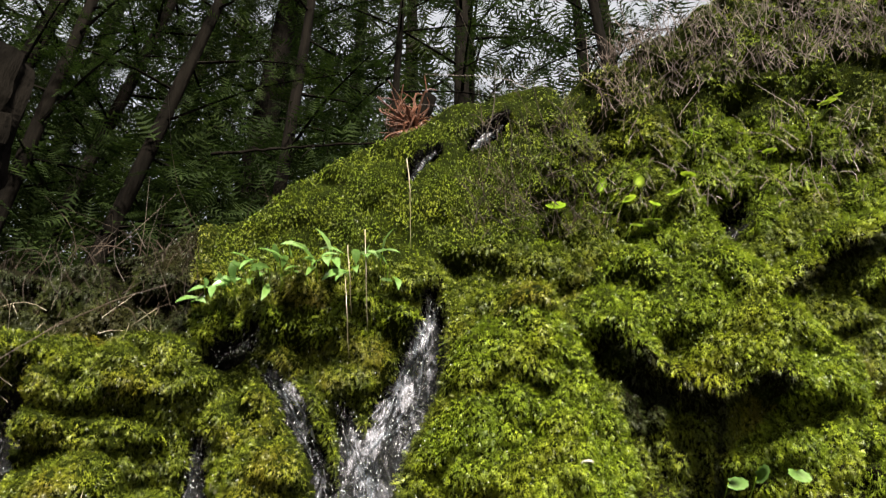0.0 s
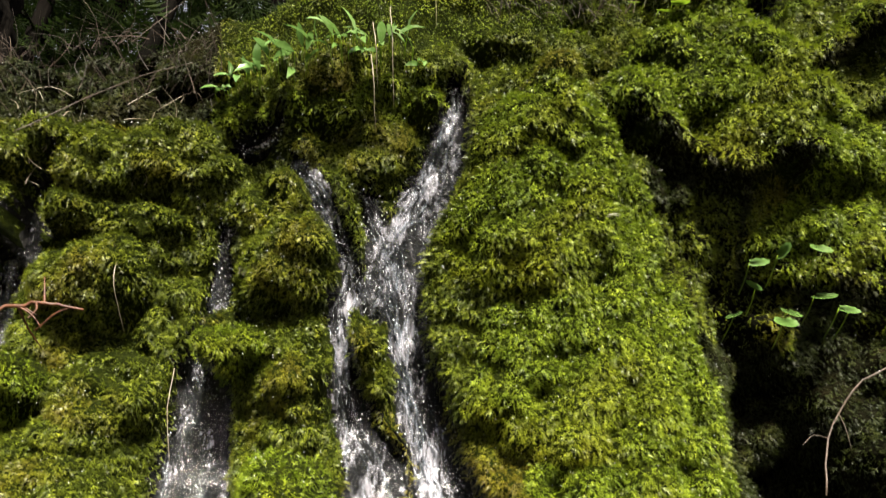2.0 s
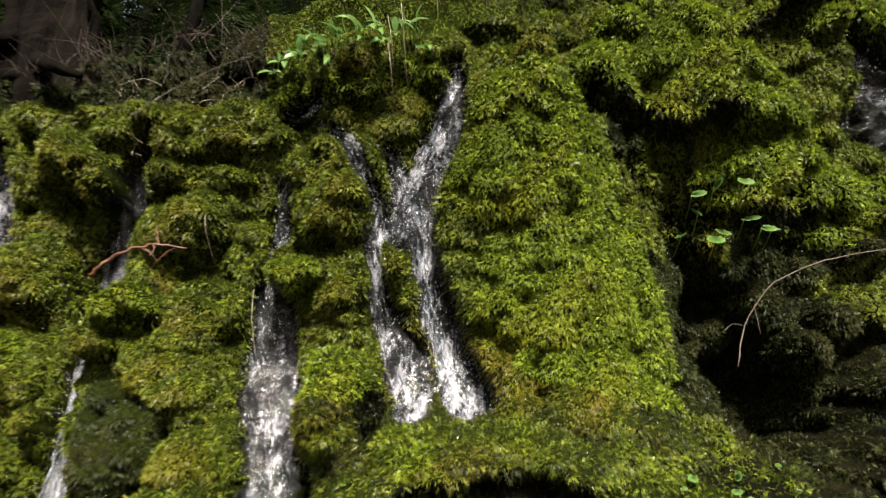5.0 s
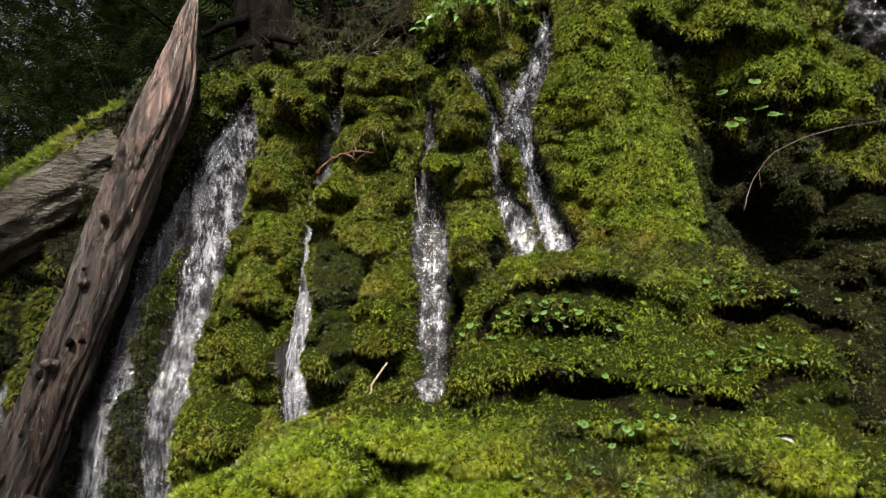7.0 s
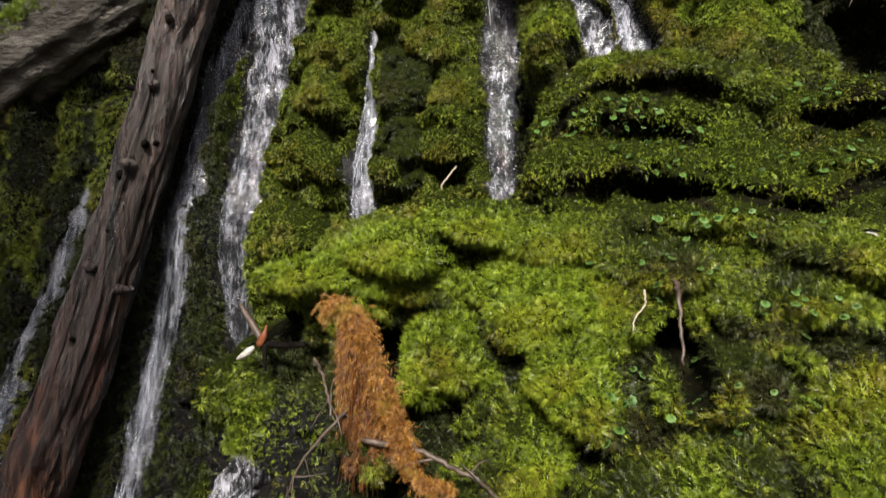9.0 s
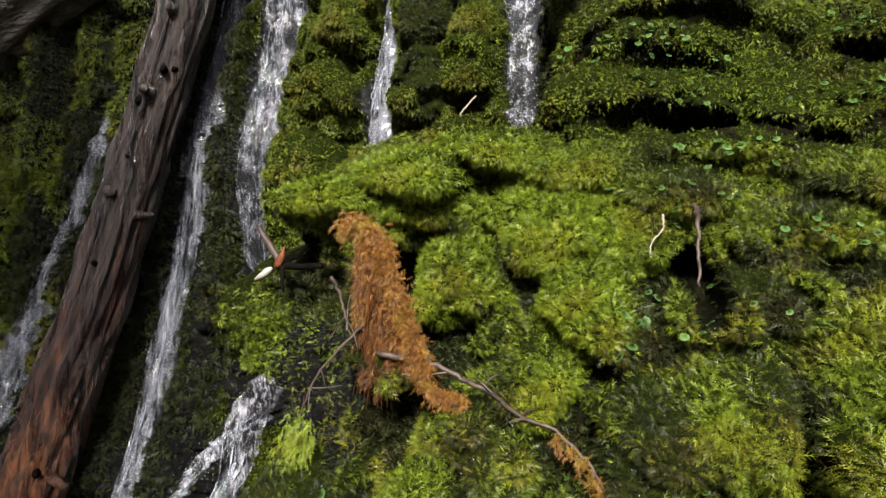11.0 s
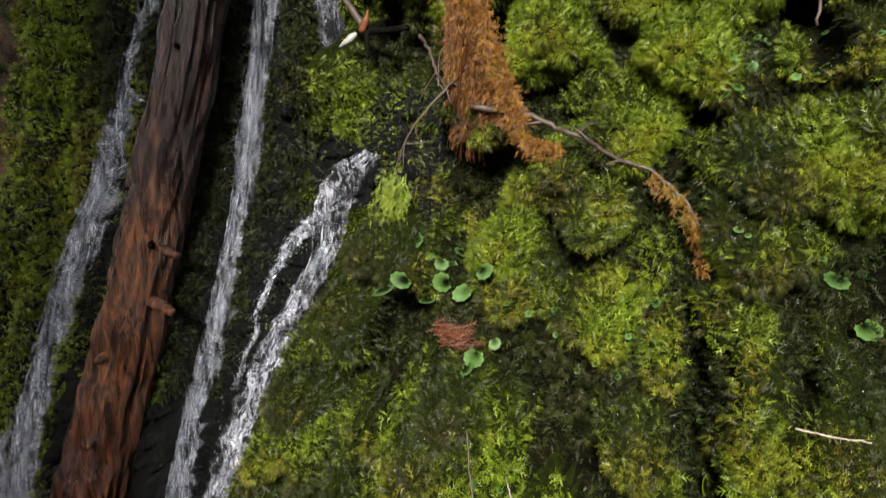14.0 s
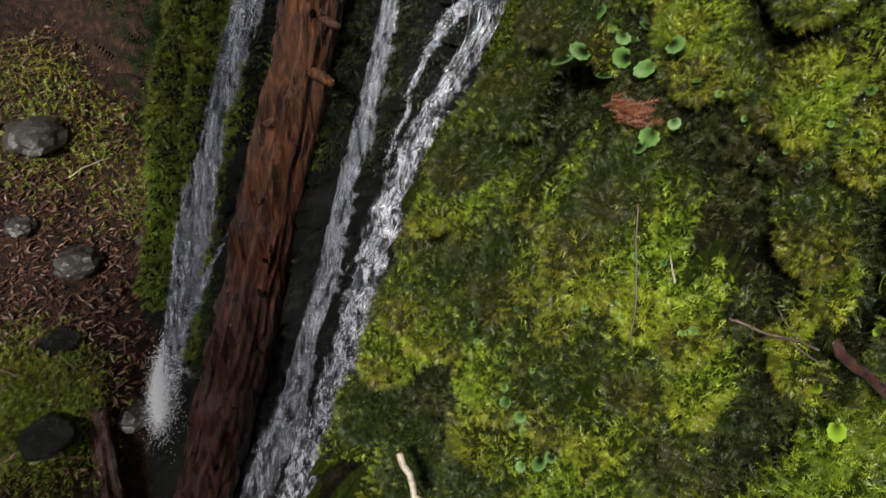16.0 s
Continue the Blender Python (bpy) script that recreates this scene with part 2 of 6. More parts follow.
# ---- mesh helpers ----
def mesh_of(name, verts, faces, mat, smooth=False, density=None):
    """A mesh from arrays: faces all of one length; density: how thick the water runs at each vertex."""
    verts, faces = np.asarray(verts, np.float32).reshape(-1, 3), np.asarray(faces, np.int32)
    k = faces.shape[1]
    me = bpy.data.meshes.new(name)
    me.vertices.add(len(verts))
    me.vertices.foreach_set("co", verts.ravel())
    me.loops.add(faces.size)
    me.loops.foreach_set("vertex_index", faces.ravel())
    me.polygons.add(len(faces))
    me.polygons.foreach_set("loop_start", np.arange(0, faces.size, k, dtype=np.int32))
    me.polygons.foreach_set("use_smooth", np.full(len(faces), smooth))
    me.update(calc_edges=True)
    me.materials.append(mat)
    if density is not None:
        me.attributes.new("water_depth", "FLOAT", "POINT").data.foreach_set("value", np.broadcast_to(np.asarray(density, np.float32), len(verts)).copy())
    return me


def part(name, me, parent=None, label=""):
    ob = new(name, me)
    if parent:
        ob.parent = parent
    return tagged(ob, label)


def holder(name, place, label, category, group="", kind=""):
    ob = new(name)
    ob.location = place
    ob.empty_display_size = 0.05
    return tagged(ob, label, category, group, kind)


def hash2(i, j, seed):
    h = (i.astype(np.int64) * 374761393 + j.astype(np.int64) * 668265263 + seed * 69069) & 0x7FFFFFFF
    h = ((h ^ (h >> 13)) * 1274126177) & 0x7FFFFFFF
    return ((h ^ (h >> 16)) & 0xFFFF) / 65535.0


def vnoise(x, z, seed=0):
    """Smooth value noise between -1 and 1."""
    i, j = np.floor(x), np.floor(z)
    u, v = x - i, z - j
    u, v = u * u * (3 - 2 * u), v * v * (3 - 2 * v)
    a, c = hash2(i, j, seed), hash2(i + 1, j, seed)
    d, e = hash2(i, j + 1, seed), hash2(i + 1, j + 1, seed)
    return 2 * ((a * (1 - u) + c * u) * (1 - v) + (d * (1 - u) + e * u) * v) - 1


def rng(seed):
    return np.random.default_rng(seed)


def spline(points, count):
    """A smooth line through points, any number of columns."""
    p = np.asarray(points, float)
    d = np.r_[0, np.cumsum(np.linalg.norm(np.diff(p[:, :3], axis=0), axis=1))]
    s = np.linspace(0, d[-1], count)
    q = np.stack([np.interp(s, d, c) for c in p.T], 1)
    for _ in range(max(1, count // (3 * len(p)))):
        q[1:-1] = 0.25 * q[:-2] + 0.5 * q[1:-1] + 0.25 * q[2:]
    return q


def tube(points, radius, sides=8, rough=0.0, seed=0, flute=0.0):
    """Vertices and quads of a limb along points, with radii, knobbly and fluted; ends closed to a point."""
    p = np.asarray(points, float)
    r = np.broadcast_to(np.asarray(radius, float), len(p)).copy()
    t = np.gradient(p, axis=0)
    t /= np.linalg.norm(t, axis=1)[:, None] + 1e-9
    ref = np.array([0.31, -0.2, 0.92]) if abs(t[len(p) // 2][2]) < 0.8 else np.array([0.96, 0.2, 0.1])
    a = np.cross(t, ref)
    a /= np.linalg.norm(a, axis=1)[:, None]
    c = np.cross(t, a)
    ang = np.linspace(0, 2 * np.pi, sides, endpoint=False)
    k = np.ones((len(p), sides))
    if rough or flute:
        ii, jj = np.meshgrid(np.arange(len(p)), np.arange(sides), indexing="ij")
        k += rough * vnoise(ii * 0.35, np.minimum(jj, sides - jj) * 0.9, seed) + flute * hash2(0 * ii, jj, seed + 7) - flute / 2
        k += 0.4 * flute * vnoise(ii * 0.08, jj * 1.7, seed + 3)
    v = p[:, None] + (r[:, None] * k)[..., None] * (np.cos(ang)[None, :, None] * a[:, None] + np.sin(ang)[None, :, None] * c[:, None])
    v = v.reshape(-1, 3)
    i, j = np.meshgrid(np.arange(len(p) - 1), np.arange(sides), indexing="ij")
    f = np.stack([i * sides + j, i * sides + (j + 1) % sides, (i + 1) * sides + (j + 1) % sides, (i + 1) * sides + j], -1).reshape(-1, 4)
    n0 = len(v)
    v = np.r_[v, [p[0] - t[0] * r[0] * 0.25], [p[-1] + t[-1] * r[-1] * 0.25]]
    e = np.arange(sides)
    end = (len(p) - 1) * sides
    f = np.r_[f, np.stack([np.full(sides, n0), (e + 1) % sides, e, e], 1)[:, [0, 1, 2, 2]][:, :4], np.stack([np.full(sides, n0 + 1), end + e, end + (e + 1) % sides, end + (e + 1) % sides], 1)]
    return v, f


def joined(pieces):
    vs, fs, k = [], [], 0
    for v, f in pieces:
        vs.append(v)
        fs.append(f + k)
        k += len(v)
    return np.concatenate(vs), np.concatenate(fs)


def quads_to_tris(f):
    f = np.asarray(f)
    t = np.r_[f[:, [0, 1, 2]], f[:, [0, 2, 3]]]
    return t[(t[:, 0] != t[:, 1]) & (t[:, 1] != t[:, 2]) & (t[:, 0] != t[:, 2])]


def limb_mesh(name, points, radius, mat, sides=8, rough=0.0, seed=0, flute=0.0, smooth=True):
    v, f = tube(points, radius, sides, rough, seed, flute)
    return mesh_of(name, v, quads_to_tris(f), mat, smooth)


def sprays(shape_v, shape_f, place, along, out, size):
    """Copies of a small shape (x: width, y: length, z: lift) as one vertex and face array."""
    along = along / (np.linalg.norm(along, axis=1)[:, None] + 1e-9)
    side = np.cross(along, out)
    side /= np.linalg.norm(side, axis=1)[:, None] + 1e-9
    lift = np.cross(side, along)
    s = np.asarray(shape_v, float)
    size = np.broadcast_to(np.asarray(size, float), len(place))
    v = place[:, None] + size[:, None, None] * (s[None, :, :1] * side[:, None] + s[None, :, 1:2] * along[:, None] + s[None, :, 2:] * lift[:, None])
    f = np.asarray(shape_f)[None] + (np.arange(len(place)) * len(s))[:, None, None]
    return v.reshape(-1, 3), f.reshape(-1, np.asarray(shape_f).shape[1])


# a moss frond: a bent midrib with paired leaflets
FROND_V = [(-0.045, 0, 0), (0.045, 0, 0), (0, 1.45, -0.22), (0, 0.22, 0.05), (0, 0.34, 0.08), (0, 0.52, 0.09), (0, 0.64, 0.08), (0, 0.84, 0.04), (0, 0.94, 0.01),
           (-0.38, 0.62, 0.02), (0.36, 0.66, -0.02), (-0.31, 0.98, -0.04), (0.33, 0.94, 0.02), (-0.20, 1.24, -0.10), (0.21, 1.20, -0.08)]
FROND_F = [(0, 1, 2), (3, 4, 9), (3, 10, 4), (5, 6, 11), (5, 12, 6), (7, 8, 13), (7, 14, 8)]


# a smaller one for what lies farther off
SPRIG_V = [(-0.05, 0, 0), (0.05, 0, 0), (0, 1.45, -0.22), (0, 0.28, 0.06), (0, 0.44, 0.09), (0, 0.68, 0.07), (0, 0.82, 0.04), (-0.38, 0.74, 0.02), (0.36, 0.78, -0.02), (-0.26, 1.14, -0.06), (0.27, 1.10, -0.03)]
SPRIG_F = [(0, 1, 2), (3, 4, 7), (3, 8, 4), (5, 6, 9), (5, 10, 6)]


# ---- the shape of the face ----
# right-hand profile of the face: height, depth
ZR = np.array([-3.2, -1.6, -0.6, 0.0, 0.3, 0.5, 0.68, 0.85, 1.02, 1.22, 1.38, 1.55, 1.78, 1.95, 2.15, 2.35, 2.55, 2.7, 2.9, 3.08, 3.4, 3.55, 3.8, 4.0, 4.2, 4.35, 4.6, 5.0])
YR = np.array([-2.0, -1.2, -0.55, -0.12, 0.13, 0.28, 0.38, 0.56, 0.74, 0.89, 0.97, 1.15, 1.29, 1.42, 1.66, 1.78, 1.92, 1.97, 2.12, 2.18, 2.10, 2.02, 1.89, 1.82, 1.76, 1.70, 1.60, 1.45])
# left-hand profile
ZL = np.array([-4.8, -3.6, -2.0, -0.6, 0.0, 0.5, 1.1, 1.6, 1.9, 2.15, 2.5, 2.8, 3.2, 3.45, 3.8, 4.0, 4.2, 4.6, 5.0])
YL = np.array([0.1, 0.45, 1.0, 1.5, 1.72, 1.97, 2.16, 2.2, 2.2, 2.2, 2.27, 2.29, 2.27, 2.18, 1.99, 1.92, 1.86, 1.68, 1.5])
# left edge of the projecting lower mass
ZE = np.array([-1.6, 0.0, 0.5, 1.0, 1.25, 1.5, 1.8, 2.1, 2.3, 2.6, 2.9])
XE = np.array([-1.35, -1.25, -1.18, -1.02, -1.3, -1.42, -1.3, -1.0, -0.4, -0.2, -0.25])


def sstep(v):
    v = np.clip(v, 0, 1)
    return v * v * (3 - 2 * v)


def base_y(x, z):
    """Depth of the smooth face at x, z."""
    right = sum(np.interp(z + d, ZR, YR) for d in (-0.09, -0.045, 0, 0.045, 0.09)) / 5
    left = sum(np.interp(z + d, ZL, YL) for d in (-0.09, -0.045, 0, 0.045, 0.09)) / 5
    edge = np.interp(z, ZE, XE)
    w = sstep((x - edge) / (0.2 - 0.09 * np.exp(-((z - 2.55) / 0.3) ** 2)) + 0.5)
    return left + (right - left) * w


def shape_y(x, z):
    """The face with its broad leanings."""
    y = base_y(x, z)
    y = y - 0.30 * (x + 0.15) * sstep((1.95 - z) / 0.5) * sstep((x + 1.9) / 0.4) * sstep((2.2 - x) / 1.5)
    y = y - 0.09 * sstep((x - 0.3) / 0.8) * sstep((z - 3.6) / 0.5)
    y = y - 0.18 * np.exp(-((x + 0.62) / 0.3) ** 2 - ((z - 2.5) / 0.32) ** 2)
    y = y - 0.30 * np.exp(-((x + 1.42) / 0.2) ** 2 - ((z - 1.36) / 0.22) ** 2)
    y = y + 0.9 * sstep((-3.9 - x) / 0.9)
    return y


# ---- the face: streams, hollows and cushions that shape it ----
# each stream: x, height, half width
MAIN = [(0.20, 4.00, 0.018), (0.186, 3.88, 0.040), (0.137, 3.74, 0.055), (0.08, 3.635, 0.050), (0.065, 3.545, 0.040), (0.088, 3.42, 0.036), (0.118, 3.286, 0.042), (0.158, 3.15, 0.050), (0.200, 3.03, 0.06), (0.226, 2.95, 0.065)]
SIDE = [(-0.22, 3.82, 0.022), (-0.145, 3.74, 0.030), (-0.085, 3.62, 0.018), (-0.045, 3.52, 0.032), (-0.085, 3.44, 0.030), (-0.07, 3.36, 0.024), (-0.055, 3.25, 0.032), (0.03, 3.08, 0.065), (0.05, 2.93, 0.055)]
LINK = [(-0.03, 3.73, 0.02), (0.01, 3.64, 0.03), (0.03, 3.55, 0.04), (0.00, 3.46, 0.03)]
ONE = [(-0.395, 3.67, 0.020), (-0.405, 3.53, 0.026), (-0.449, 3.41, 0.026), (-0.49, 3.345, 0.020), (-0.433, 3.25, 0.06), (-0.445, 3.10, 0.080), (-0.43, 2.93, 0.085), (-0.41, 2.70, 0.055), (-0.40, 2.50, 0.06), (-0.36, 2.36, 0.06), (-0.31, 2.26, 0.05)]
TWO = [(-0.97, 3.58, 0.015), (-1.00, 3.42, 0.040), (-1.08, 3.22, 0.022), (-1.11, 3.06, 0.030), (-1.12, 2.92, 0.016), (-1.12, 2.62, 0.045), (-1.135, 2.40, 0.06), (-1.12, 2.20, 0.06), (-1.08, 2.00, 0.065)]
THREE = [(-1.33, 3.78, 0.02), (-1.39, 3.66, 0.05), (-1.47, 3.54, 0.11), (-1.56, 3.38, 0.12), (-1.66, 3.12, 0.11), (-1.72, 2.80, 0.10), (-1.77, 2.52, 0.08), (-1.80, 2.20, 0.085), (-1.83, 1.90, 0.075), (-1.83, 1.60, 0.06), (-1.80, 1.40, 0.05)]
FOUR = [(-1.60, 3.58, 0.07), (-1.80, 3.37, 0.07), (-2.01, 3.05, 0.085), (-2.15, 2.64, 0.07), (-2.22, 2.10, 0.075), (-2.30, 1.68, 0.075), (-2.38, 1.18, 0.075), (-2.40, 0.70, 0.07), (-2.40, 0.25, 0.065), (-2.40, -0.14, 0.07), (-2.47, -0.66, 0.08), (-2.50, -1.22, 0.08), (-2.62, -2.2, 0.11), (-2.95, -3.6, 0.14)]
ZERO = [(-2.72, 2.52, 0.02), (-2.98, 1.88, 0.07), (-3.22, 1.35, 0.09), (-3.41, 0.75, 0.10), (-3.48, 0.28, 0.11), (-3.58, -0.23, 0.12), (-3.68, -0.82, 0.14), (-3.84, -1.58, 0.19), (-3.98, -2.30, 0.20), (-4.08, -3.0, 0.24)]
FIVE = [(-1.42, 1.12, 0.030), (-1.76, 0.80, 0.060), (-1.81, 0.63, 0.080), (-1.78, 0.37, 0.050), (-1.85, 0.14, 0.070), (-1.96, -0.17, 0.080), (-2.07, -0.57, 0.090), (-2.32, -2.20, 0.130), (-2.60, -3.60, 0.180)]
FIVE_B = [(-1.80, 0.60, 0.03), (-1.95, 0.44, 0.06), (-2.06, 0.18, 0.018), (-2.11, -0.1, 0.012), (-2.15, -0.4, 0.018)]
ZERO_B = [(-3.28, -0.95, 0.02), (-3.42, -1.35, 0.04), (-3.60, -1.75, 0.05), (-3.75, -2.1, 0.05)]
RIGHT = [(1.42, 4.03, 0.03), (1.57, 3.89, 0.08), (1.73, 3.73, 0.10), (1.86, 3.55, 0.11), (1.98, 3.36, 0.10)]
CREST_A = [(0.19, 4.37, 0.008), (0.165, 4.35, 0.014), (0.14, 4.32, 0.018), (0.125, 4.295, 0.012)]
CREST_B = [(0.37, 4.45, 0.010), (0.345, 4.435, 0.020), (0.31, 4.41, 0.022), (0.29, 4.39, 0.012)]
TRICKLE = [(-0.84, 3.80, 0.025), (-0.86, 3.74, 0.040), (-0.90, 3.66, 0.045), (-0.92, 3.58, 0.030)]
SEEP = [(-0.27, 3.93, 0.020), (-0.32, 3.895, 0.036), (-0.38, 3.865, 0.030)]
FOUR[:] = [(a + 0.03, c, w * 1.25) for a, c, w in FOUR]
ZERO[:] = [(a + 0.03, c, w * 1.2) for a, c, w in ZERO]
THREE[:] = [(a - 0.03, c, w * 1.35) for a, c, w in THREE]
FIVE[:] = [(a, c, w * (1.1 if c > 0 else 1.0)) for a, c, w in FIVE]
for path in (MAIN, SIDE, LINK, ONE, TWO):
    path[:] = [(a, c, w * 1.3) for a, c, w in path]
STREAMS = {"main": MAIN, "side": SIDE, "link": LINK, "one": ONE, "two": TWO, "three": THREE, "four": FOUR, "zero": ZERO, "five": FIVE, "five_b": FIVE_B, "zero_b": ZERO_B, "right": RIGHT, "crest_a": CREST_A, "crest_b": CREST_B, "trickle": TRICKLE, "seep": SEEP}

# moss cushions: x, height, half width, half height, how far they stand out, tone (0 dark, 1 usual, 2 bright)
CUSHIONS_TOP = [
    (0.42, 3.78, 0.17, 0.10, 0.02, 3), (0.44, 3.56, 0.27, 0.17, 0.03, 3), (0.57, 3.24, 0.32, 0.22, 0.03, 3), (0.63, 3.02, 0.26, 0.09, 0.03, 3), (-0.21, 3.54, 0.14, 0.11, 0.07, 1),
    (-0.24, 3.70, 0.14, 0.07, 0.06, 1), (-0.18, 3.29, 0.12, 0.12, 0.06, 1), (-0.02, 3.36, 0.045, 0.10, 0.05, 1), (-0.76, 3.52, 0.15, 0.11, 0.07, 1), (-0.66, 3.22, 0.14, 0.13, 0.08, 1),
    (-0.52, 3.81, 0.17, 0.07, 0.05, 1), (-0.72, 3.67, 0.23, 0.05, 0.06, 1)]
CUSHIONS_CREST = [
    (0.06, 3.94, 0.11, 0.05, 0.02, 2), (0.41, 3.93, 0.09, 0.06, 0.03, 1), (-0.36, 3.92, 0.09, 0.045, 0.02, 2), (-0.13, 3.92, 0.10, 0.045, 0.02, 2),
    (0.20, 4.26, 0.28, 0.07, 0.05, 2), (-0.10, 4.20, 0.25, 0.05, 0.04, 2), (0.38, 4.44, 0.09, 0.05, 0.05, 2), (0.12, 4.38, 0.10, 0.04, 0.04, 2)]
CUSHIONS_MID = [
    (-0.17, 2.91, 0.13, 0.17, 0.22, 2), 
    (-1.24, 3.32, 0.13, 0.15, 0.07, 1), (-1.31, 3.02, 0.14, 0.15, 0.08, 1), (-1.36, 2.77, 0.15, 0.14, 0.08, 1), (-1.48, 2.45, 0.16, 0.18, 0.09, 1),
    (-1.48, 2.02, 0.19, 0.16, 0.13, 1), (-0.76, 3.06, 0.18, 0.15, 0.07, 1), (-0.62, 2.74, 0.13, 0.16, 0.07, 1), (-0.62, 2.49, 0.14, 0.14, 0.07, 1)]
CUSHIONS_LEFT = [
    (-1.06, 3.68, 0.18, 0.11, 0.06, 1), (-0.83, 3.79, 0.2, 0.08, 0.06, 1), (-1.80, 3.16, 0.06, 0.16, 0.06, 1), (-0.88, 2.80, 0.14, 0.2, 0.05, 0), (-0.90, 2.42, 0.15, 0.2, 0.05, 0),
    (-1.98, 2.6, 0.08, 0.4, 0.05, 0), (-2.02, 1.9, 0.09, 0.4, 0.06, 0), (-2.05, 1.2, 0.12, 0.35, 0.08, 0), (-1.46, 1.38, 0.17, 0.22, 0.16, 1), (-3.86, 0.7, 0.13, 0.9, 0.16, 2), (-4.02, -0.6, 0.13, 0.9, 0.16, 2), (-4.2, -1.7, 0.13, 0.8, 0.16, 2)]
CUSHIONS_LEDGE = [
    (-0.98, 1.86, 0.19, 0.085, 0.16, 2), (-0.64, 1.98, 0.22, 0.10, 0.15, 2), (-0.36, 2.09, 0.25, 0.10, 0.13, 2), (-0.06, 2.06, 0.24, 0.12, 0.09, 1), (0.52, 2.14, 0.31, 0.10, 0.09, 1),
    (0.32, 1.97, 0.22, 0.10, 0.08, 1), (0.68, 1.83, 0.26, 0.11, 0.10, 1), (-0.14, 1.79, 0.22, 0.13, 0.06, 2), (0.95, 2.02, 0.24, 0.10, 0.10, 1), (-0.38, 1.62, 0.18, 0.13, 0.03, 2)]
CUSHIONS_LOW = [
    (-0.03, 1.33, 0.19, 0.13, 0.07, 1), (0.20, 1.52, 0.18, 0.12, 0.08, 1), (0.43, 1.60, 0.19, 0.12, 0.08, 1), (0.27, 1.29, 0.20, 0.12, 0.08, 1), (0.50, 1.38, 0.16, 0.14, 0.08, 1),
    (-0.26, 1.20, 0.18, 0.12, 0.06, 1), (-0.05, 1.10, 0.22, 0.14, 0.07, 1), (0.36, 1.12, 0.23, 0.14, 0.09, 1), (-0.93, 0.86, 0.16, 0.07, 0.08, 0), (-1.02, 0.66, 0.16, 0.09, 0.08, 0)]
CUSHIONS_FOOT = [
    (-1.00, 0.50, 0.16, 0.08, 0.08, 0), (-0.56, 0.80, 0.13, 0.10, 0.08, 1), (-0.47, 0.58, 0.17, 0.12, 0.09, 2), (-0.32, 0.44, 0.2, 0.11, 0.07, 2), (-1.02, 0.30, 0.15, 0.12, 0.08, 1),
    (-0.97, 0.12, 0.15, 0.12, 0.07, 1), (-0.95, -0.06, 0.15, 0.1, 0.07, 1), (-0.09, 0.84, 0.2, 0.14, 0.09, 1), (0.02, 0.70, 0.16, 0.10, 0.08, 1), (-0.26, 1.00, 0.2, 0.10, 0.06, 1)]
CUSHIONS_BASE = [
    (-0.52, 0.52, 0.17, 0.15, 0.14, 2), (-0.31, 0.49, 0.16, 0.13, 0.13, 2),     (0.10, 1.0, 0.18, 0.12, 0.07, 1), (-0.68, 0.30, 0.14, 0.10, 0.06, 1), (-0.48, 0.11, 0.20, 0.10, 0.06, 1), (-0.10, 0.49, 0.15, 0.10, 0.07, 1), (0.06, 0.44, 0.18, 0.11, 0.07, 1),
    (0.20, 0.78, 0.13, 0.10, 0.07, 1), (-0.72, -0.06, 0.13, 0.09, 0.06, 1), (0.1, 0.2, 0.25, 0.14, 0.08, 1), (0.45, 0.85, 0.2, 0.14, 0.08, 1)]
# lesser tussocks between them
CUSHIONS_MORE = []
g = rng(17)
for x0, x1, z0, z1, many, least, most in ((-1.0, 0.75, -0.2, 1.75, 70, 0.07, 0.14), (-1.5, -0.1, 2.2, 3.7, 22, 0.06, 0.11), (0.75, 1.6, 2.9, 3.5, 10, 0.06, 0.11)):
    for k in range(many):
        r = g.uniform(least, most)
        CUSHIONS_MORE.append((g.uniform(x0, x1), g.uniform(z0, z1), r * g.uniform(0.9, 1.4), r * g.uniform(0.7, 1.0), r * g.uniform(0.7, 1.3), int(g.choice([1, 1, 2, 0 if z0 < 0 else 1]))))
CUSHIONS = CUSHIONS_MORE + CUSHIONS_TOP + CUSHIONS_CREST + CUSHIONS_MID + CUSHIONS_LEFT + CUSHIONS_LEDGE + CUSHIONS_LOW + CUSHIONS_FOOT + CUSHIONS_BASE

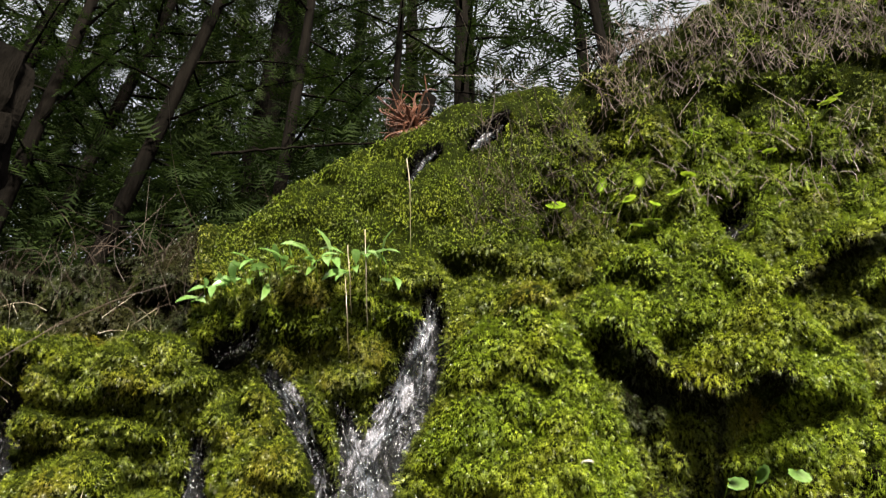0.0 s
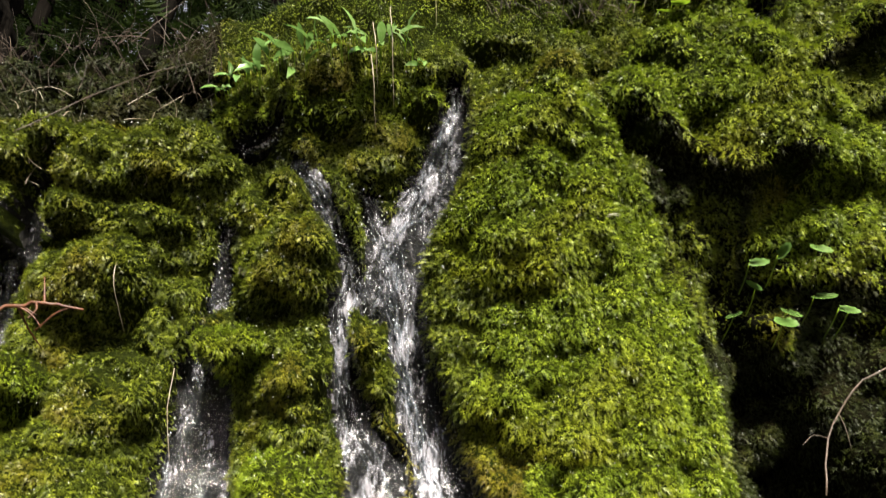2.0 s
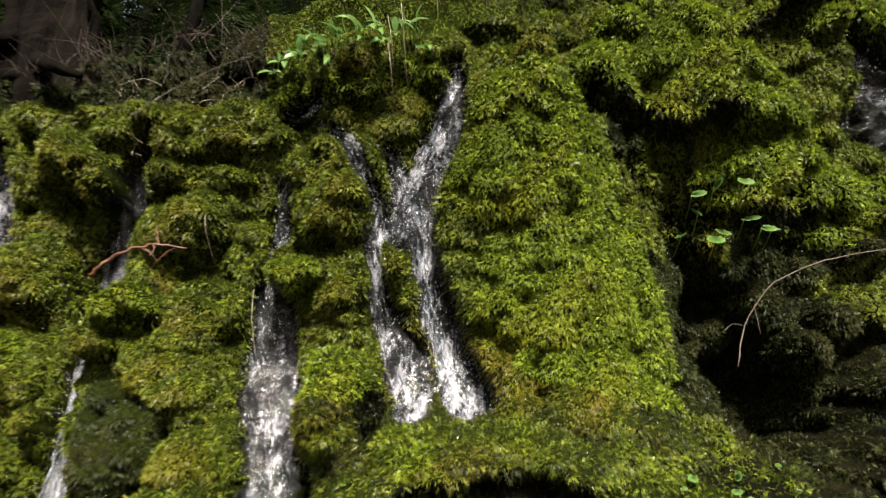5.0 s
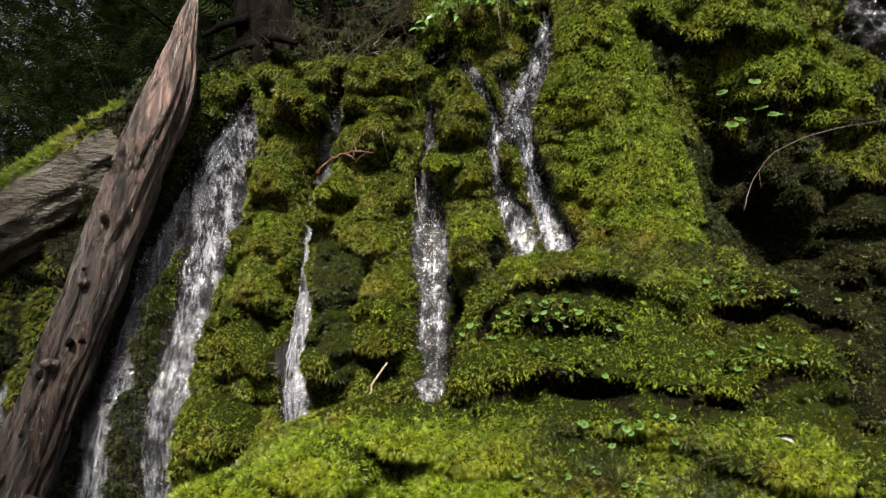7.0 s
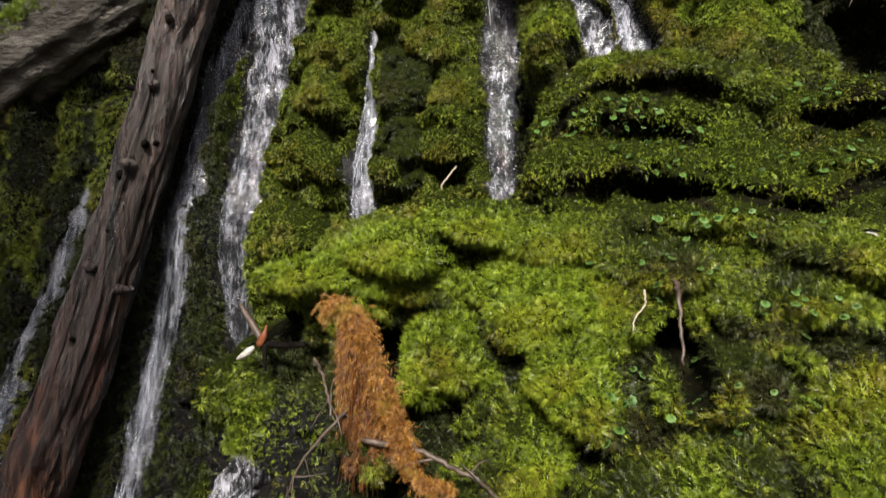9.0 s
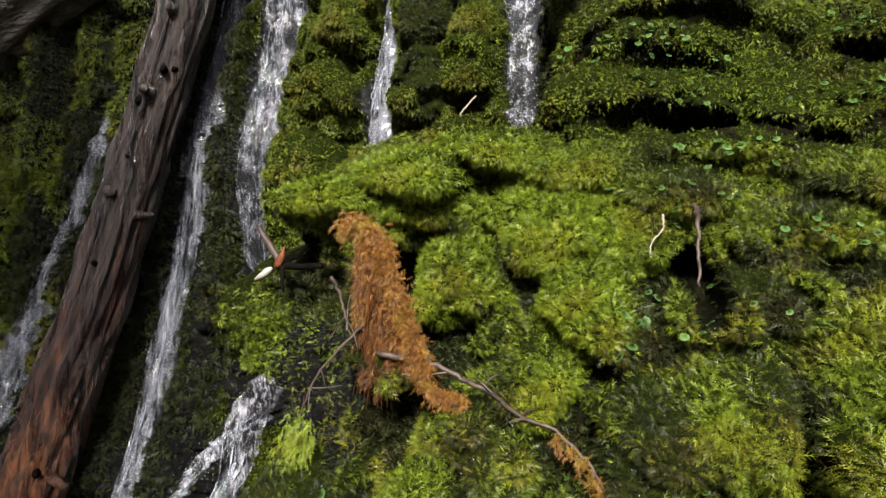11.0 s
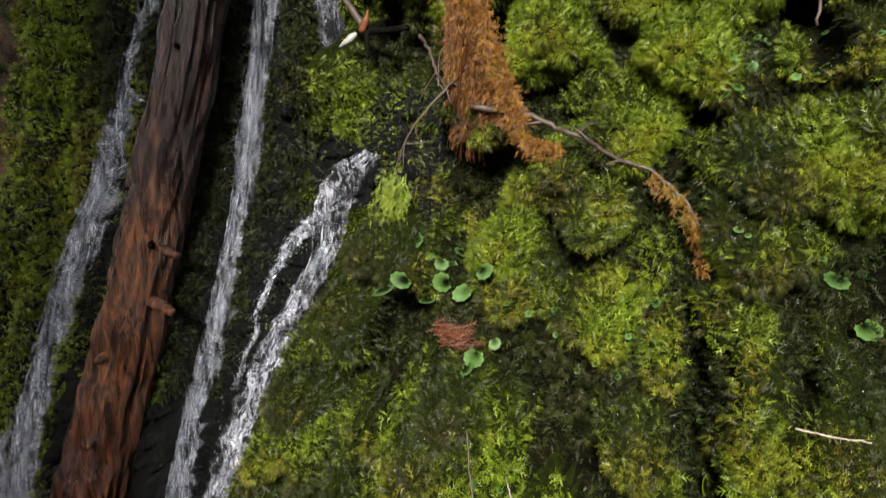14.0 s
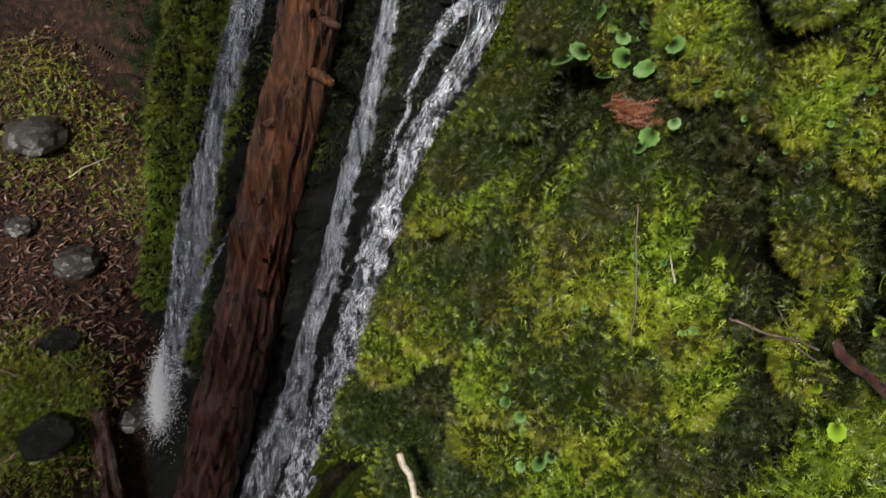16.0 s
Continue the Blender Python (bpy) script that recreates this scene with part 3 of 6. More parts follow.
# hollows: x, height, half width, half height, depth
HOLLOWS = [
    (-0.30, 2.82, 0.035, 0.13, 0.08), (-0.04, 2.84, 0.03, 0.12, 0.08),
    (-0.69, 0.70, 0.050, 0.160, 0.20), (0.13, 0.85, 0.035, 0.120, 0.20), (0.16, 0.74, 0.035, 0.100, 0.20), (-0.17, 0.65, 0.090, 0.090, 0.14), (-0.06, 0.61, 0.080, 0.070, 0.14), (0.16, 0.53, 0.060, 0.050, 0.14),
    (-0.26, 2.50, 0.05, 0.24, 0.10),     (0.33, 2.27, 0.13, 0.035, 0.12), (0.36, 1.68, 0.07, 0.12, 0.28), (0.95, 2.57, 0.12, 0.03, 0.07), (0.80, 2.19, 0.12, 0.03, 0.08),
    (-0.70, 1.58, 0.12, 0.14, 0.18), (-1.20, 1.66, 0.16, 0.10, 0.16), (-0.78, 0.66, 0.06, 0.15, 0.17), (0.16, 0.74, 0.05, 0.18, 0.13), (-0.60, 1.12, 0.10, 0.10, 0.10), (0.36, 0.95, 0.05, 0.12, 0.09),
    (0.60, 1.25, 0.06, 0.14, 0.12), (0.06, 1.20, 0.04, 0.1, 0.08), (-0.30, 0.72, 0.05, 0.06, 0.07), (0.10, 1.42, 0.08, 0.03, 0.07), (-0.45, 1.42, 0.12, 0.06, 0.08), (0.62, 1.66, 0.06, 0.06, 0.09), (-0.72, 0.42, 0.05, 0.08, 0.07)]
# the shaded recess beside the tall cushion
RECESS = [(0.62, 3.86, 0.035), (0.70, 3.74, 0.045), (0.81, 3.56, 0.06), (0.93, 3.38, 0.09), (1.06, 3.20, 0.15), (1.16, 3.04, 0.20), (1.25, 2.90, 0.20)]
# bare wet rock where the broken fall runs: x, height, half width, half height
BARE = [(-0.92, 1.19, 0.30, 0.20), (-1.62, 0.80, 0.30, 0.28), (-2.00, 0.10, 0.24, 0.60), (-2.15, -1.0, 0.24, 0.9), (-2.1, 1.6, 0.10, 1.2), (-3.2, 0.4, 0.16, 1.6), (1.60, 3.84, 0.15, 0.10), (1.82, 3.60, 0.15, 0.14), (0.99, 4.23, 0.04, 0.06)]
# the tall dome of moss beside the main stream, and the one on the crest
DOME = [(0.41, 3.88, 0.10), (0.44, 3.72, 0.24), (0.47, 3.55, 0.32), (0.53, 3.32, 0.34), (0.57, 3.08, 0.31), (0.59, 2.92, 0.27)]
BROW = [(-0.08, 2.36, 0.15), (-0.02, 2.58, 0.22), (0.16, 2.74, 0.19), (0.44, 2.73, 0.15)]
CROWN = [(0.92, 4.06, 0.16), (1.02, 3.95, 0.28), (1.12, 3.84, 0.26)]


def along_path(x, z, path):
    """Nearness to a path: 1 on it, 0 past its half width."""
    best = np.zeros_like(x)
    p = spline([(a, c, w) for a, c, w in path], 40)
    for (a, c, w), (a2, c2, w2) in zip(p[:-1], p[1:]):
        dx, dz = a2 - a, c2 - c
        t = np.clip(((x - a) * dx + (z - c) * dz) / (dx * dx + dz * dz + 1e-9), 0, 1)
        d = np.hypot(x - a - t * dx, z - c - t * dz)
        best = np.maximum(best, 1 - d / ((w + (w2 - w) * t) * 1.25))
    return np.clip(best, 0, 1)


def stream_mask(x, z):
    m = np.zeros_like(x)
    wob = 0.012 * vnoise(x * 16, z * 16, 5)
    for path in STREAMS.values():
        m = np.maximum(m, along_path(x + wob, z, path))
    return m


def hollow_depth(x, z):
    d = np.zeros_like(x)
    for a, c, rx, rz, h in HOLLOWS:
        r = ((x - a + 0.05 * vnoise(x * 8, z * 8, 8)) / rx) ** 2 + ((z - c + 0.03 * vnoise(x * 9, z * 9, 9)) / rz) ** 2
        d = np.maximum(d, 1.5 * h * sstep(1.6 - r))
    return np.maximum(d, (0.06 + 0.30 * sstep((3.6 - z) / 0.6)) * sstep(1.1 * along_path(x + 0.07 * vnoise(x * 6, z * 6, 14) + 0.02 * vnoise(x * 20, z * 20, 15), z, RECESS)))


def bare(x, z):
    d = np.zeros_like(x)
    for a, c, rx, rz in BARE:
        r = ((x - a + 0.08 * vnoise(x * 7, z * 7, 71)) / rx) ** 2 + ((z - c + 0.07 * vnoise(x * 7, z * 7, 72)) / rz) ** 2
        d = np.maximum(d, sstep(2.2 - 2 * r))
    return d


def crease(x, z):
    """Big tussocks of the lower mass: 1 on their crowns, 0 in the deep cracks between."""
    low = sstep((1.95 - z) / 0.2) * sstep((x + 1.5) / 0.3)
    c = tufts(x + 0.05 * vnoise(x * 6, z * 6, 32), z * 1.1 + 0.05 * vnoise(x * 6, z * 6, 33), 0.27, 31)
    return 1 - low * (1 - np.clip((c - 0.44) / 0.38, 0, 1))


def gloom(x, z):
    """Where moss is coloured dark: for the shade under the right crest, and on the bank below the wood edge."""
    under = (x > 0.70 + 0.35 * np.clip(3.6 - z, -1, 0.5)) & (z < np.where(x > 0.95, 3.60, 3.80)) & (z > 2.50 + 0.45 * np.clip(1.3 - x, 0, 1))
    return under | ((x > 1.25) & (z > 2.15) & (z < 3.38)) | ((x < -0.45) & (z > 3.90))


# drapes of hanging moss: along each, x, height of its top, how far it hangs, how far it stands out; then its tone
DRAPES = [
    ([(0.54, 3.97, 0.08, 0.02), (0.63, 4.07, 0.21, 0.07), (0.75, 4.13, 0.32, 0.10), (0.95, 4.10, 0.31, 0.10), (1.05, 3.99, 0.23, 0.10), (1.20, 3.88, 0.14, 0.08), (1.38, 3.80, 0.08, 0.03)], 2),
    ([(0.93, 3.70, 0.08, 0.02), (1.06, 3.78, 0.19, 0.09), (1.22, 3.78, 0.23, 0.12), (1.43, 3.69, 0.15, 0.11), (1.60, 3.64, 0.08, 0.04)], 2),
    ([(1.26, 3.52, 0.07, 0.03), (1.40, 3.57, 0.13, 0.09), (1.53, 3.58, 0.14, 0.12), (1.70, 3.50, 0.10, 0.10), (1.84, 3.43, 0.06, 0.03)], 2),
    ([(1.38, 3.35, 0.10, 0.04), (1.55, 3.39, 0.24, 0.12), (1.75, 3.39, 0.28, 0.14), (1.95, 3.37, 0.30, 0.14), (2.30, 3.30, 0.30, 0.08)], 1),
    ([(0.98, 3.96, 0.04, 0.02), (1.08, 4.06, 0.07, 0.10), (1.20, 4.17, 0.10, 0.13), (1.34, 4.19, 0.09, 0.11), (1.44, 4.15, 0.05, 0.04)], 2),
    ([(1.25, 4.02, 0.04, 0.02), (1.36, 4.08, 0.06, 0.09), (1.50, 4.09, 0.06, 0.09), (1.58, 4.05, 0.04, 0.02)], 2),
    ([(-0.20, 2.52, 0.10, 0.04), (-0.12, 2.69, 0.16, 0.09), (0.0, 2.81, 0.17, 0.12), (0.22, 2.86, 0.16, 0.13), (0.44, 2.83, 0.14, 0.12), (0.62, 2.74, 0.10, 0.04)], 2),
    ([(-0.06, 2.57, 0.08, 0.03), (0.08, 2.64, 0.11, 0.11), (0.26, 2.67, 0.12, 0.13), (0.43, 2.62, 0.12, 0.11), (0.60, 2.52, 0.10, 0.03)], 1),
    ([(-0.18, 2.42, 0.10, 0.03), (-0.03, 2.47, 0.16, 0.10), (0.15, 2.48, 0.13, 0.13), (0.34, 2.47, 0.16, 0.13), (0.46, 2.43, 0.20, 0.11), (0.56, 2.36, 0.16, 0.03)], 1),
    ([(0.48, 2.45, 0.08, 0.03), (0.60, 2.47, 0.15, 0.09), (0.78, 2.45, 0.17, 0.11), (0.95, 2.45, 0.14, 0.09), (1.12, 2.52, 0.15, 0.11), (1.28, 2.50, 0.13, 0.09), (1.46, 2.42, 0.10, 0.03)], 2),
    ([(0.58, 2.73, 0.08, 0.03), (0.75, 2.72, 0.13, 0.09), (0.92, 2.71, 0.12, 0.08), (1.10, 2.76, 0.13, 0.10), (1.28, 2.69, 0.13, 0.10), (1.45, 2.60, 0.10, 0.03)], 1)]


def drape(x, z):
    """How far the drapes stand out, which one is on top, and 1 in the shade under a lip."""
    h, who, shade = np.zeros_like(x), np.full(x.shape, -1), np.zeros_like(x)
    for k, (line, tone) in enumerate(DRAPES):
        a, top, hang, out = np.array(line).T
        xw = x + 0.03 * vnoise(x * 6, z * 6, 151 + k)
        t = np.interp(xw, a, top) + 0.016 * vnoise(xw * 9, xw * 0, 160 + k) + (0.01 if k < 6 else 0.035) * vnoise(xw * 3, xw * 0, 180 + k)
        d = np.interp(xw, a, hang) * (1 + 0.14 * vnoise(xw * 11, xw * 0, 170 + k))
        o = np.interp(xw, a, out) * (xw > a[0]) * (xw < a[-1]) * (0.8 + 0.45 * vnoise(xw * 5, xw * 0, 190 + k))
        u = (t - z) / d
        v = o * np.where(u < 1, np.sqrt(np.clip(u / 0.55, 0, 1)) * (0.8 + 0.2 * np.clip(u, 0, 1)), 1 - sstep((t - z - d) / 0.035))
        who = np.where(v > np.maximum(h, 0.015), k, who)
        h = np.maximum(h, v)
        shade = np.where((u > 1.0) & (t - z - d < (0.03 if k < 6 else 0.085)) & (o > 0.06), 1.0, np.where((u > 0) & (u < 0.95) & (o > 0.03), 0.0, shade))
    return h, who, shade


def meadow(x, z):
    """1 on the even moss slope above the lip."""
    return sstep((z - 4.05 - 0.06 * sstep((x - 0.1) / 0.3)) / 0.06) * sstep((0.55 - x) / 0.12) * sstep((x + 0.8) / 0.2)


def dome(x, z):
    return np.maximum(0.20 * np.clip(1.25 * along_path(x + 0.03 * vnoise(x * 5, z * 5, 16), z, DOME), 0, 1) ** 0.65, np.maximum(0.05 * np.sqrt(along_path(x, z, CROWN)), 0.21 * along_path(x, z, BROW) ** 0.6))


def cushion_height(x, z):
    """How far the cushions stand out, and which one is on top."""
    h, who = np.zeros_like(x), np.full(x.shape, -1)
    wx, wz = x + 0.025 * vnoise(x * 7, z * 7, 21), z + 0.022 * vnoise(x * 7, z * 7, 22)
    cap = sstep((z - 2.15) / 0.15) * sstep((3.0 - z) / 0.1) * sstep((x + 0.4) / 0.2)
    wz = wz + cap * (0.16 * (x - 0.25) ** 2 + 0.05 * vnoise(x * 2.6, z * 3.0, 23)) + 0.04 * sstep((1.75 - z) / 0.2) * vnoise(x * 3, z * 3, 24)
    for k, (a, c, rx, rz, up, tone) in enumerate(CUSHIONS):
        dz = wz - c
        r = ((wx - a) / rx) ** 2 + (dz / np.where(dz < 0, rz * 0.75, rz * 1.2)) ** 2
        v = (max(1.5 * up, 0.80 * min(rx, rz)) if c > 1.75 else max(1.5 * up, 1.1 * min(rx, rz))) * np.clip(1.1 - r, 0, 1) ** 0.5 * (1 - 0.18 * np.clip(dz / rz, -1, 1)) * (0.3 if tone == 3 else 0.8 if 2.3 < c < 2.9 and -0.1 < a < 0.6 else 1.0)
        who = np.where(v > h, k, who)
        h = np.maximum(h, v)
    return h, who


def tufts(x, z, cell, seed):
    """Rounded tufts, one to a jittered cell: 1 on their crowns, 0 in the creases between."""
    x, z = x / cell, z / cell
    i, j = np.floor(x), np.floor(z)
    best = np.full(x.shape, -1.0)
    for a in (-1, 0, 1):
        for c in (-1, 0, 1):
            h = hash2(i + a, j + c, seed)
            dz = z - j - c - hash2(i + a, j + c, seed + 50)
            d2 = (x - i - a - h) ** 2 + np.where(dz < 0, 2.0 * dz, 0.75 * dz) ** 2
            best = np.maximum(best, 1.0 - d2 * 1.5 - 0.35 * hash2(i + a, j + c, seed + 99))
    return np.sqrt(np.clip(best, 0.0, 1.0))


def face_y(x, z, water):
    h, who = cushion_height(x, z)
    dry = 1 - sstep(water * 2.2)
    bulge = dome(x, z)
    rest = (1 - 0.45 * sstep(bulge * 12)) * (1 - 0.5 * sstep((z - 2.15) / 0.15) * sstep((3.0 - z) / 0.1) * sstep((x + 0.4) / 0.2))
    even = meadow(x, z)
    wx, wz = x + 0.02 * vnoise(x * 11, z * 11, 18), z + 0.02 * vnoise(x * 11, z * 11, 19)
    lump = 0.030 * rest * vnoise(x * 4.5, z * 4.5, 1) + rest * (0.045 + 0.05 * sstep((3.0 - z) / 0.3) + 0.03 * sstep((0.1 - x) / 0.2) * sstep((z - 2.1) / 0.2)) * (tufts(x, z * 1.25, 0.16, 2) - 0.6) + (0.060 + 0.070 * sstep((2.0 - z) / 0.5)) * (tufts(wx, wz * 1.5, 0.105, 6) - 0.6) + (0.024 + 0.028 * sstep((2.0 - z) / 0.5)) * (tufts(wx, wz * 1.3, 0.048, 3) - 0.6) + 0.006 * vnoise(x * 45, z * 45, 4)
    lump = lump * (1 - 0.75 * even)
    lump = lump + 0.12 * vnoise(x * 8, z * 0.8, 13) * sstep((-1.9 - x) / 0.5)
    rough = (0.02 * vnoise(x * 14, z * 9, 11) + 0.012 * vnoise(x * 34, z * 22, 12))
    rock = bare(x, z)
    dry = dry * (1 - rock)
    rough = rough + rock * (0.10 * (tufts(x, z * 1.8, 0.15, 73) - 0.6) + 0.05 * (tufts(x, z * 1.6, 0.06, 74) - 0.6))
    split = crease(x, z)
    h = h * (0.55 + 0.45 * split)
    lump = lump - 0.13 * (0.85 - split)
    hung = drape(x, z)[0]
    h = (hung + h * (1 - 0.65 * sstep(hung * 20))) * (1 - 0.8 * even)
    y = shape_y(x, z) + 0.055 + 0.05 * sstep((1.9 - z) / 0.3) - (h + bulge) * dry + hollow_depth(x, z) - lump * dry - rough * (1 - dry) + 0.05 * (1 - dry)
    return y, who


TOPX = np.array([-6.0, -4.2, -3.2, -2.4, -1.9, -1.2, -0.6, -0.15, 0.23, 0.6, 0.86, 1.2, 1.6, 3.2])
TOPZ = np.array([1.2, 2.2, 3.15, 3.65, 3.88, 3.98, 4.12, 4.28, 4.47, 4.57, 4.69, 4.86, 4.95, 5.0])


def top_z(x):
    return np.interp(x, TOPX, TOPZ) + 0.02 * vnoise(x * 9, x * 0, 40)


NX, NZ, NB = 540, 470, 30
gx = np.interp(np.linspace(0, 1, NX), [0, 0.2, 0.93, 1], [-4.9, -2.1, 1.75, 2.9])
gv = np.interp(np.linspace(0, 1, NZ), [0, 0.14, 1], [0, 0.43, 1])
X, V = np.meshgrid(gx, gv)
Z = -4.6 + (top_z(X) + 4.6) * V
W = stream_mask(X, Z)
Y, _ = face_y(X, Z, W)
back = np.linspace(0.02, 1.6, NB)[:, None] ** 1.4
XB = np.repeat(gx[None], NB, 0)
YB = Y[-1][None] + back + 0 * XB
ZB = Z[-1][None] + 0.32 * back + 0.05 * vnoise(XB * 5, YB * 5, 44) * sstep(back * 3) + 0.02 * sstep(back * 8)
X, Y, Z, W = np.r_[X, XB], np.r_[Y, YB], np.r_[Z, ZB], np.r_[W, 0 * XB]
rows = NZ + NB
ii, jj = np.meshgrid(np.arange(rows - 1), np.arange(NX - 1), indexing="ij")
a0 = ii * NX + jj
quads = np.stack([a0, a0 + 1, a0 + NX + 1, a0 + NX], -1).reshape(-1, 4)
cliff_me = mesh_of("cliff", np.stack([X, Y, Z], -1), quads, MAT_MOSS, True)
cliff_me.materials.append(ROCK)
cliff_me.materials.append(SOIL_SHADED)
# left of -1.95 the dark wet rock also replaces shade falling there
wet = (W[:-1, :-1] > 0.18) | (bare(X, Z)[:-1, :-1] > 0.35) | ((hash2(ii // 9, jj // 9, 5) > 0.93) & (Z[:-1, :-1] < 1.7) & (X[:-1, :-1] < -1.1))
# index 2: shade painted into hollows, cracks, lip undersides and gloom
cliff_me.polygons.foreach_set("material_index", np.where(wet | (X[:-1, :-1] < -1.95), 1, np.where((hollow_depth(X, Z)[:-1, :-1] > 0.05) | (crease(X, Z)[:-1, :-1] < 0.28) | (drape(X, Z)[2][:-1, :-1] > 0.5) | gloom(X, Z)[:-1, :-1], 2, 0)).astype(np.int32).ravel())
cliff = tagged(new("cliff", cliff_me), "steep dripping rock face, wet soil under its moss darkened for shade", "cliff", kind="structure")

# ---- ground sheet ----
gxx = np.sign(np.linspace(-1, 1, 180)) * np.abs(np.linspace(-1, 1, 180)) ** 2.4 * 90
gyy = np.sign(np.linspace(-1, 1, 180)) * np.abs(np.linspace(-1, 1, 180)) ** 2.4 * 90 + 1.5
GX, GY = np.meshgrid(gxx, gyy)


def ground_z(x, y):
    bank = -2.95 + 0.42 * np.clip(-x - 4.5, 0, 8) + 0.28 * np.clip(y - 0.2, -2, 6) * sstep((-x - 4.0) / 1.0)
    low = -4.35 + (bank + 4.35) * sstep((-x - 4.05) / 0.5) + 0.05 * np.clip(-y - 3, -40, 0)
    top = np.interp(x, TOPX, TOPZ)
    high = np.maximum(top, 3.1) - 0.12 + 0.34 * np.clip(y - 2.2, 0, 80) - 0.006 * np.clip(y - 2.2, 0, 28) ** 2
    w = sstep((y - 2.75 - 0.5 * sstep((-x - 3.6))) / 0.7)
    lump = 0.10 * vnoise(x * 1.3, y * 1.3, 60) + 0.05 * vnoise(x * 3.1, y * 3.1, 61)
    return low + (high - low) * w + lump * sstep((np.hypot(x, y) - 1.5) / 2)


ii, jj = np.meshgrid(np.arange(179), np.arange(179), indexing="ij")
a0 = ii * 180 + jj
ground_me = mesh_of("ground", np.stack([GX, GY, ground_z(GX, GY)], -1), np.stack([a0, a0 + 1, a0 + 181, a0 + 180], -1).reshape(-1, 4), LITTER, True)
tagged(new("ground", ground_me), "forest floor of brown leaf litter and soil", "ground", kind="structure")

# ---- moss fronds, cushion by cushion ----
g = rng(11)
count = 2050000
low, high = 600000, 350000
fx = np.r_[g.uniform(-4.2, 2.4, count - low - high), g.uniform(-1.3, 1.1, low), g.uniform(-1.5, 1.9, high)]
fz = np.r_[g.uniform(-2.4, 4.95, count - low - high), g.uniform(-0.4, 2.15, low), g.uniform(2.7, 4.45, high)]
seen = ((fz > -0.5) | (fx < -3.4)) & (fx < 0.45 + 0.48 * fz) & (fz < top_z(fx) + 0.01) & ((fz > 2.0) | (fx < -1.6) | (g.uniform(size=count) < 0.70))
fx, fz = fx[seen], fz[seen]


def on_grid(field, x, z):
    """Reads a field of the cliff's grid at any x, height."""
    u = np.clip(np.interp(x, gx, np.arange(NX)), 0, NX - 1.001)
    v = np.clip(np.interp((z + 4.6) / (top_z(x) + 4.6), gv, np.arange(NZ)), 0, NZ - 1.001)
    a, c = u.astype(int), v.astype(int)
    u, v = u - a, v - c
    return (field[c, a] * (1 - u) + field[c, a + 1] * u) * (1 - v) + (field[c + 1, a] * (1 - u) + field[c + 1, a + 1] * u) * v


GX0, GZ0 = X[:NZ], Z[:NZ]
deep = on_grid(hollow_depth(GX0, GZ0), fx, fz)
fw = on_grid(W[:NZ], fx, fz)
shaded = on_grid(drape(GX0, GZ0)[2], fx, fz)
split = on_grid(crease(GX0, GZ0), fx, fz)
patchy = tufts(fx, fz * 1.25, 0.16, 2)
even = meadow(fx, fz)
chance = np.clip((0.32 - fw) / 0.2, 0, 1) * np.where(along_path(fx, fz, RECESS) > 0.05, 0.8, np.clip(1.0 - deep * 4.5, np.where(fz < 1.3, 0.5, 0.06), 1)) * np.where(on_grid(dome(GX0, GZ0), fx, fz) > 0.03, 1.0, np.clip(patchy * 2.4 - 0.35, 0.3, 1.0))
chance *= np.where((fz < 1.3) & (fx < -1.3) & (fx > -3.4), 0.7, 1.0)
chance *= (1 - 0.93 * on_grid(bare(GX0, GZ0), fx, fz)) * (1 - np.where(fz > 3.0, 0.35, 0.75) * shaded) * np.clip(split * 2.2 + 0.4, 0.5, 1)
keep = g.uniform(size=len(fx)) < chance
fx, fz, fw, deep, shaded, split, even = (a[keep] for a in (fx, fz, fw, deep, shaded, split, even))
fy = on_grid(Y[:NZ], fx, fz)
e = 0.012
dyx = (on_grid(Y[:NZ], fx + e, fz) - on_grid(Y[:NZ], fx - e, fz)) / (2 * e)
dyz = (on_grid(Y[:NZ], fx, fz + e) - on_grid(Y[:NZ], fx, fz - e)) / (2 * e)
normal = np.stack([dyx, -np.ones_like(dyx), dyz], 1)
normal /= np.linalg.norm(normal, axis=1)[:, None]
N = len(fx)
along = normal * (g.uniform(0.25, 0.75, N) + 0.35 * (fz < 2.1))[:, None] + g.normal(0, 1, (N, 3)) * np.where(fz < 2.1, 0.52, 0.36)[:, None] + np.array([0, -0.1, -0.45])
size = g.uniform(0.015, 0.033, N) * np.where(fz > 2.85, 0.51, np.where(fz > 2.0, 0.62, 0.84)) * np.where(fx < -1.9, 1.55, 1.0) * np.where(g.uniform(size=N) < 0.06, 1.5, 1.0) * (1 - 0.4 * even)
place = np.stack([fx, fy + 0.004, fz], 1)
who = cushion_height(fx, fz)[1]
fold = drape(fx, fz)[1]
who = np.where(fold >= 0, len(CUSHIONS) + fold, who)
KINDS = [c[5] for c in CUSHIONS] + [tone for line, tone in DRAPES]
tone = np.minimum(np.array(KINDS + [1])[who], 2)
# tone 0 paints shade into hollows, lip undersides and gloom
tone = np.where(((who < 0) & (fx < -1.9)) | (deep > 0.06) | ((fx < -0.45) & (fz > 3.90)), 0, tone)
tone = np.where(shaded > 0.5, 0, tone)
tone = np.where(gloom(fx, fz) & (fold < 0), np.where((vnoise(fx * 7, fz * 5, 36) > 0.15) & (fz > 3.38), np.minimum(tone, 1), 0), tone)
